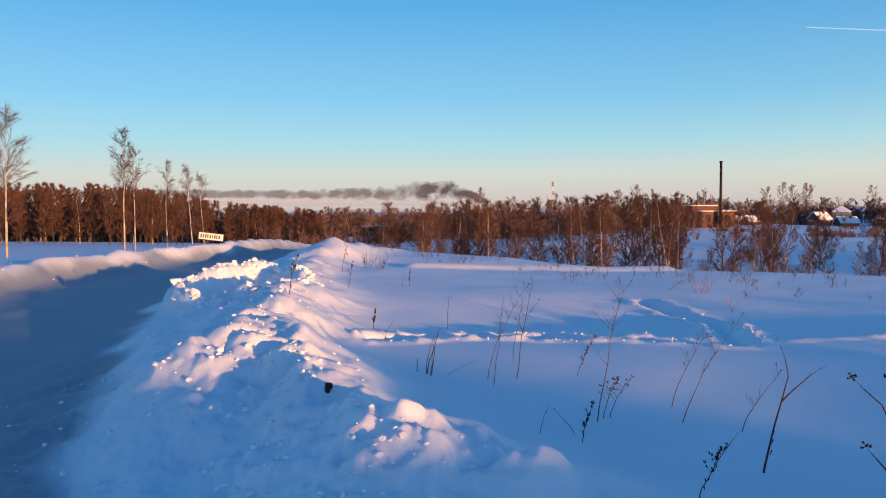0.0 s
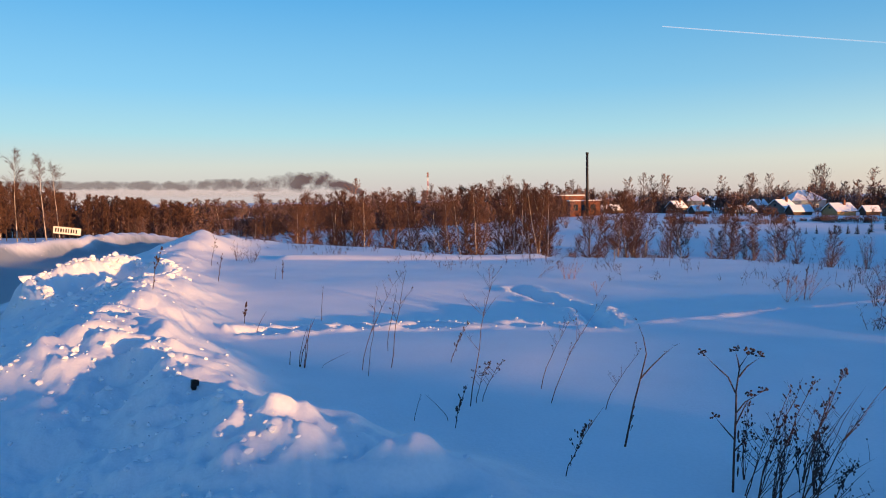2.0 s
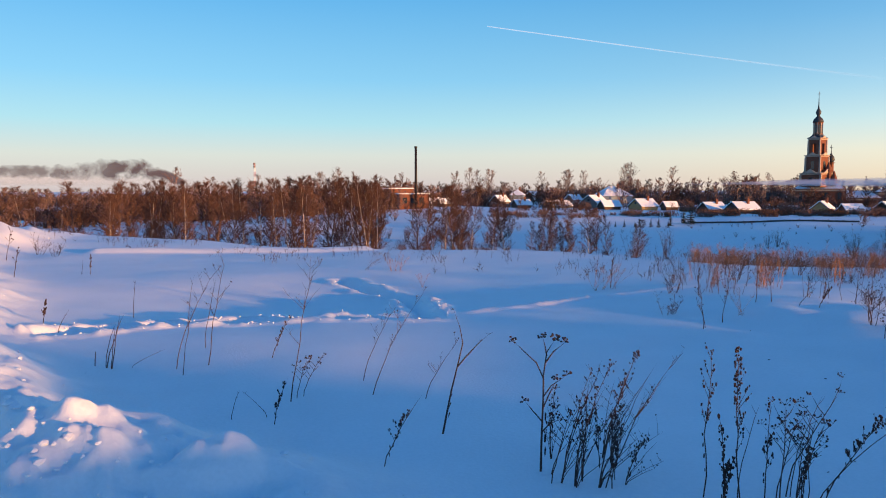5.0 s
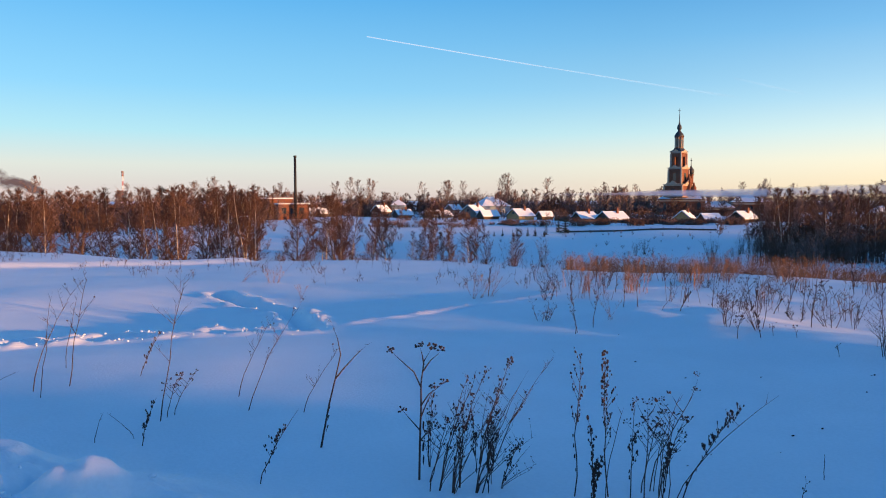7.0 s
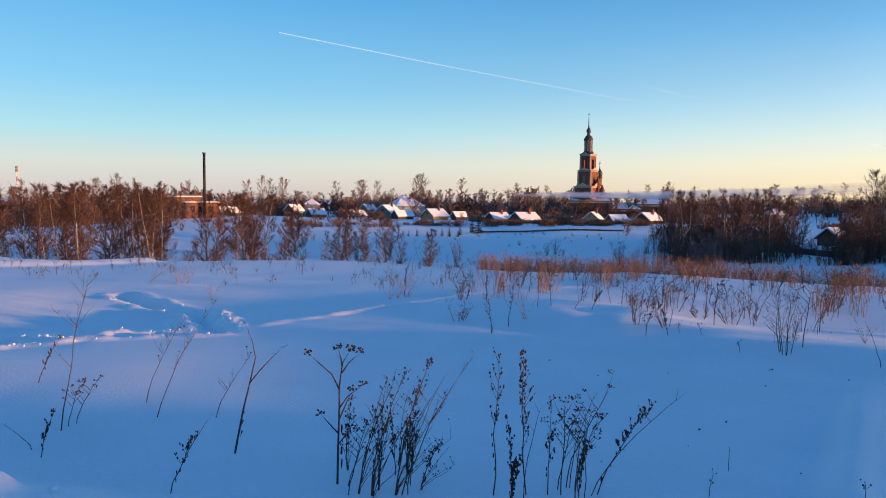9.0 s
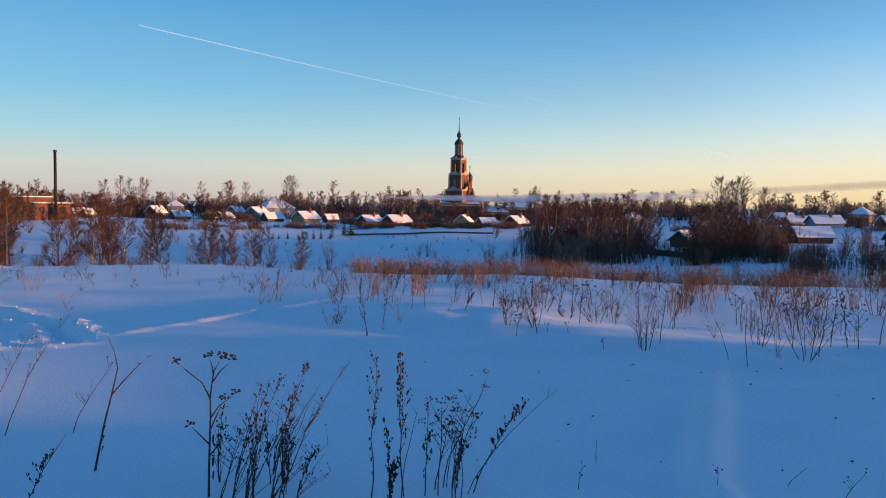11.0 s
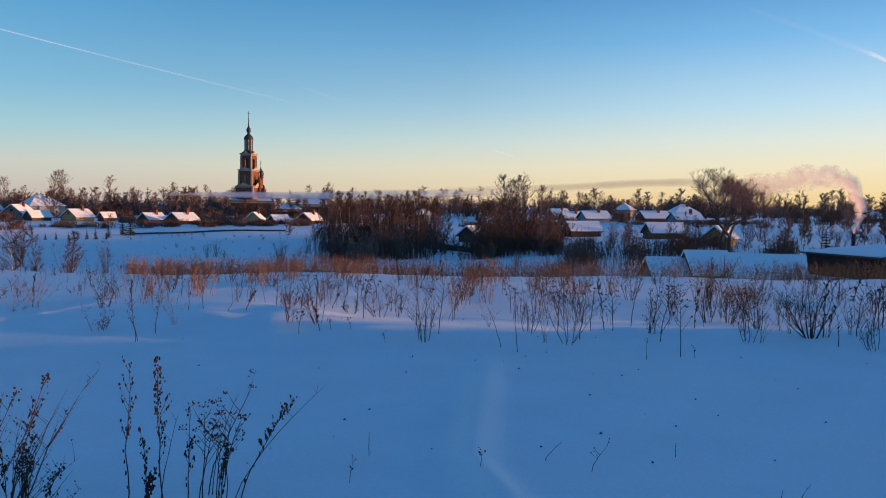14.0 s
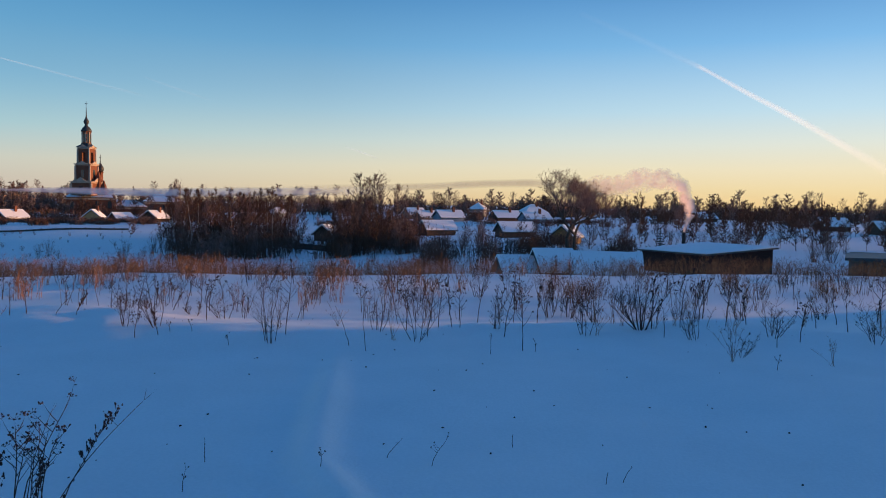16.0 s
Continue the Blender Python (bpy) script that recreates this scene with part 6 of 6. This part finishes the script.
weed("straw", 62.12, 9.60, 0.67, 0.04)
weed("thin", 67.43, 8.99, 0.48, -0.17)
weed("thin", 68.68, 8.85, 0.71, -0.05)
weed("thin", 70.72, 10.90, 0.57, -0.14)
weed("bush", 72.31, 9.40, 0.73, 0.05)
weed("umbel", 71.43, 10.03, 0.60, 0.04)
weed("umbel", 73.06, 9.68, 0.64, 0.08)
weed("umbel", 73.74, 10.41, 0.55, 0.04)
weed("straw", 72.68, 10.37, 0.69, 0.05)
weed("umbel", 75.34, 10.37, 0.48, -0.03)
weed("bare", 76.56, 11.04, 0.67, 0.13)
weed("bare", 78.06, 11.31, 0.52, 0.08)
weed("worm", 77.86, 8.89, 0.21, -0.00)
weed("umbel", 80.15, 9.24, 0.63, -0.04)
weed("worm", 81.04, 9.24, 0.15, -0.01)
weed("spike", 81.99, 13.05, 0.52, -0.05)
weed("bush", 83.06, 12.60, 0.53, 0.02)
weed("bare", 84.41, 12.93, 0.56, -0.05)
weed("bigbush", 88.34, 10.79, 0.78, 0.00)
weed("straw", 86.98, 11.07, 0.60, -0.06)
weed("straw", 86.35, 11.39, 0.61, -0.06)
weed("straw", 89.35, 10.86, 0.68, -0.10)
weed("umbel", 90.99, 10.90, 0.63, 0.06)
weed("straw", 90.48, 11.02, 0.56, 0.02)
weed("straw", 91.70, 10.99, 0.54, 0.05)
weed("worm", 92.75, 10.91, 0.25, 0.08)
weed("spike", 81.92, 13.08, 0.54, -0.08)
weed("bare", 84.03, 12.76, 0.48, 0.00)
weed("bush", 85.16, 11.31, 0.53, 0.02)
weed("bush", 97.03, 10.66, 0.53, -0.02)
weed("umbel", 98.66, 10.54, 0.44, 0.04)
weed("straw", 97.02, 10.82, 0.48, -0.06)
weed("straw", 95.76, 14.63, 0.64, -0.07)
weed("straw", 96.12, 14.53, 0.51, 0.09)
weed("straw", 100.12, 15.83, 0.56, -0.05)
weed("bush", 103.08, 10.98, 0.59, -0.03)
weed("bare", 101.41, 11.52, 0.60, -0.05)
weed("straw", 103.32, 11.50, 0.67, 0.01)
weed("straw", 100.76, 9.39, 0.34, -0.08)
weed("worm", 95.11, 9.38, 0.26, 0.06)
weed("worm", 97.48, 8.82, 0.18, 0.03)
weed("worm", 57.28, 4.63, 0.14, 0.02)
weed("thin", 58.52, 5.11, 0.16, 0.00)
weed("thin", 71.31, 5.18, 0.14, 0.12)
weed("worm", 74.71, 5.02, 0.18, 0.10)
weed("thin", 88.42, 5.04, 0.11, 0.06)
weed("thin", 87.31, 4.96, 0.07, 0.01)
weed("worm", 66.86, 4.73, 0.10, -0.00)
weed("thin", 80.40, 5.52, 0.10, 0.00)


# tangle round the nearest clumps
er = random.Random(61)
for az0, az1, d0, d1, n, kinds in ((31.0, 37.0, 4.3, 4.9, 10, ("worm", "thin", "clump", "bare")), (42.5, 49.0, 4.2, 4.7, 11, ("worm", "spike", "umbel", "thin"))):
    for _ in range(n):
        hh = er.uniform(0.2, 0.62)
        weed(er.choice(kinds), er.uniform(az0, az1), er.uniform(d0, d1), hh, hh * er.uniform(-0.05, 0.5))
# reddish shrubby weeds thickening the middle of the field
for _ in range(150):
    az = er.uniform(38, 105)
    near = 9.0 + 2.2 * abs(math.sin(az * 0.23)) - (0.8 if az > 70 else 0)
    d = near + (float(np.interp(az, RIM_AZ, RIM_D)) - near) * er.random() ** 1.3
    weed(er.choice(("bush", "bare", "umbel", "straw", "bare", "bush", "worm")), az, d, er.uniform(0.25, 0.62) * (1.15 if az > 68 else 0.95), er.uniform(-0.12, 0.16))


# dry grass along the rim of the field
def grass_belt(name, label, mat, count, az0, az1, near, far, h0, h1, seed, clump=0.0, r=0.004):
    rg, rnd = np.random.RandomState(seed), random.Random(seed)
    az = rg.uniform(az0, az1, count * 3)
    d = np.interp(az, RIM_AZ, RIM_D) + rg.uniform(near, far, count * 3)
    keep = value_noise(az * 0.9, d * 0.55, 1.0, 15) >= clump * rg.uniform(0, 1, count * 3) - (0.0 if clump else 2.0)
    az, d = az[keep][:count], d[keep][:count]
    X, Y = d * np.sin(np.radians(az)), d * np.cos(np.radians(az))
    bd = Build()
    for x, y, z in zip(X, Y, height(X, Y) - 0.02):
        p = Vector((float(x), float(y), float(z)))
        h = rnd.uniform(h0, h1)
        lx, ly = rnd.gauss(0.08, 0.28) * h, rnd.gauss(0, 0.28) * h
        q1, q2 = p + Vector((lx * 0.35, ly * 0.35, h * 0.6)), p + Vector((lx, ly, h))
        bd.tube([p, q1, q2], r, r * 0.4, 3)
        for _ in range(6):
            q = q1.lerp(q2, rnd.uniform(0.0, 1))
            sliver(bd, rnd, q, q + Vector((rnd.uniform(-1, 1), rnd.uniform(-1, 1), rnd.uniform(0.2, 1.6))).normalized() * rnd.uniform(0.06, 0.17), r * 0.9)
    return tagged(new(name, bd.mesh(name, mat)), label, "grass", kind="stuff")


grass_belt("reed_belt", "belt of tall straw-coloured reed grass at the field's edge", STRAW, 6000, 40, 74, 0.5, 6.0, 0.25, 0.62, 31, r=0.0035)
grass_belt("reed_fringe", "thinner rusty reed grass behind the field rim", STRAW, 3000, 70, 106, 0.6, 6.0, 0.3, 0.65, 35, r=0.0035)
grass_belt("dry_weeds", "scattered dry brown weeds standing in the snow", STALK, 1500, 38, 106, -8.0, 0.5, 0.15, 0.55, 32, 0.8)
grass_belt("dry_grass_belt", "thin straw-coloured dry grass in the snow", STRAW, 2600, 40, 106, -6.5, 1.5, 0.15, 0.5, 33, 0.8)
grass_belt("rim_weeds", "sparse short dry weeds along the snowy rim", STALK, 420, -6, 40, -7.0, 0.6, 0.05, 0.26, 34, 0.4)


# ---- loose snow ----
def clods(name, label, spots, seed):
    rnd = random.Random(seed)
    bd = Build()
    for x, y, s in spots:
        bd.blob((x, y, ground_z(x, y) + s * 0.25), s * rnd.uniform(0.8, 1.4), s * rnd.uniform(0.8, 1.4), s * rnd.uniform(0.6, 1.0), rnd, 0.3)
    return tagged(new(name, bd.mesh(name, SNOW)), label, "snow", kind="stuff")


rnd = random.Random(77)
bank = []
for _ in range(800):
    y = 3.2 + 27 * rnd.random() ** 1.5
    x = float(np.interp(y, CREST_Y, CREST_X)) + rnd.gauss(-0.7, 0.8)
    bank.append((x, y, 0.006 + 0.022 * rnd.random() ** 3))
for _ in range(420):
    a = rnd.uniform(-2.6, 3.6)
    yy = 15.0 + 2.9 * math.sin(a) + rnd.gauss(0, 0.2)
    bank.append((-3.85 - 0.12 * (yy - 15) + 1.15 * math.cos(a) + rnd.gauss(0, 0.13), yy, 0.014 + 0.07 * rnd.random() ** 2.5))
for _ in range(520):
    y = 3.0 + 9 * rnd.random()
    bank.append((float(np.interp(y, CREST_Y, CREST_X)) - abs(rnd.gauss(0.3, 1.0)), y, 0.006 + 0.03 * rnd.random() ** 3))
for _ in range(350):
    y = rnd.uniform(8, 36)
    bank.append((float(np.interp(y, ROAD_Y, ROAD_X)) - 2.95 + rnd.gauss(0.1, 0.35), y, 0.006 + 0.020 * rnd.random() ** 3))
clods("snow_clods", "crumbled snow clods along the ploughed banks", bank, 4)
crumbs = []
for (ax, ay), (bx, by) in zip(TRACK, TRACK[1:]):
    for _ in range(120):
        f, s = rnd.random(), rnd.choice((-1, 1)) * rnd.gauss(0.28, 0.10)
        ux, uy = bx - ax, by - ay
        l = math.hypot(ux, uy)
        crumbs.append((ax + ux * f - uy / l * s, ay + uy * f + ux / l * s, 0.004 + 0.013 * rnd.random() ** 2))
clods("snow_crumbs", "snow crumbs thrown up beside the footprints", crumbs, 5)
litter = Build()
for _ in range(70):
    q = spot(rnd.uniform(44, 100), rnd.uniform(5.0, 12.0), 0.006)
    s = rnd.uniform(0.004, 0.010)
    litter.blob(q, s * 1.6, s, s * 0.6, rnd, 0.4)
tagged(new("weed_litter", litter.mesh("weed_litter", SEED)), "dark seed husks scattered on the snow", "litter", kind="stuff")
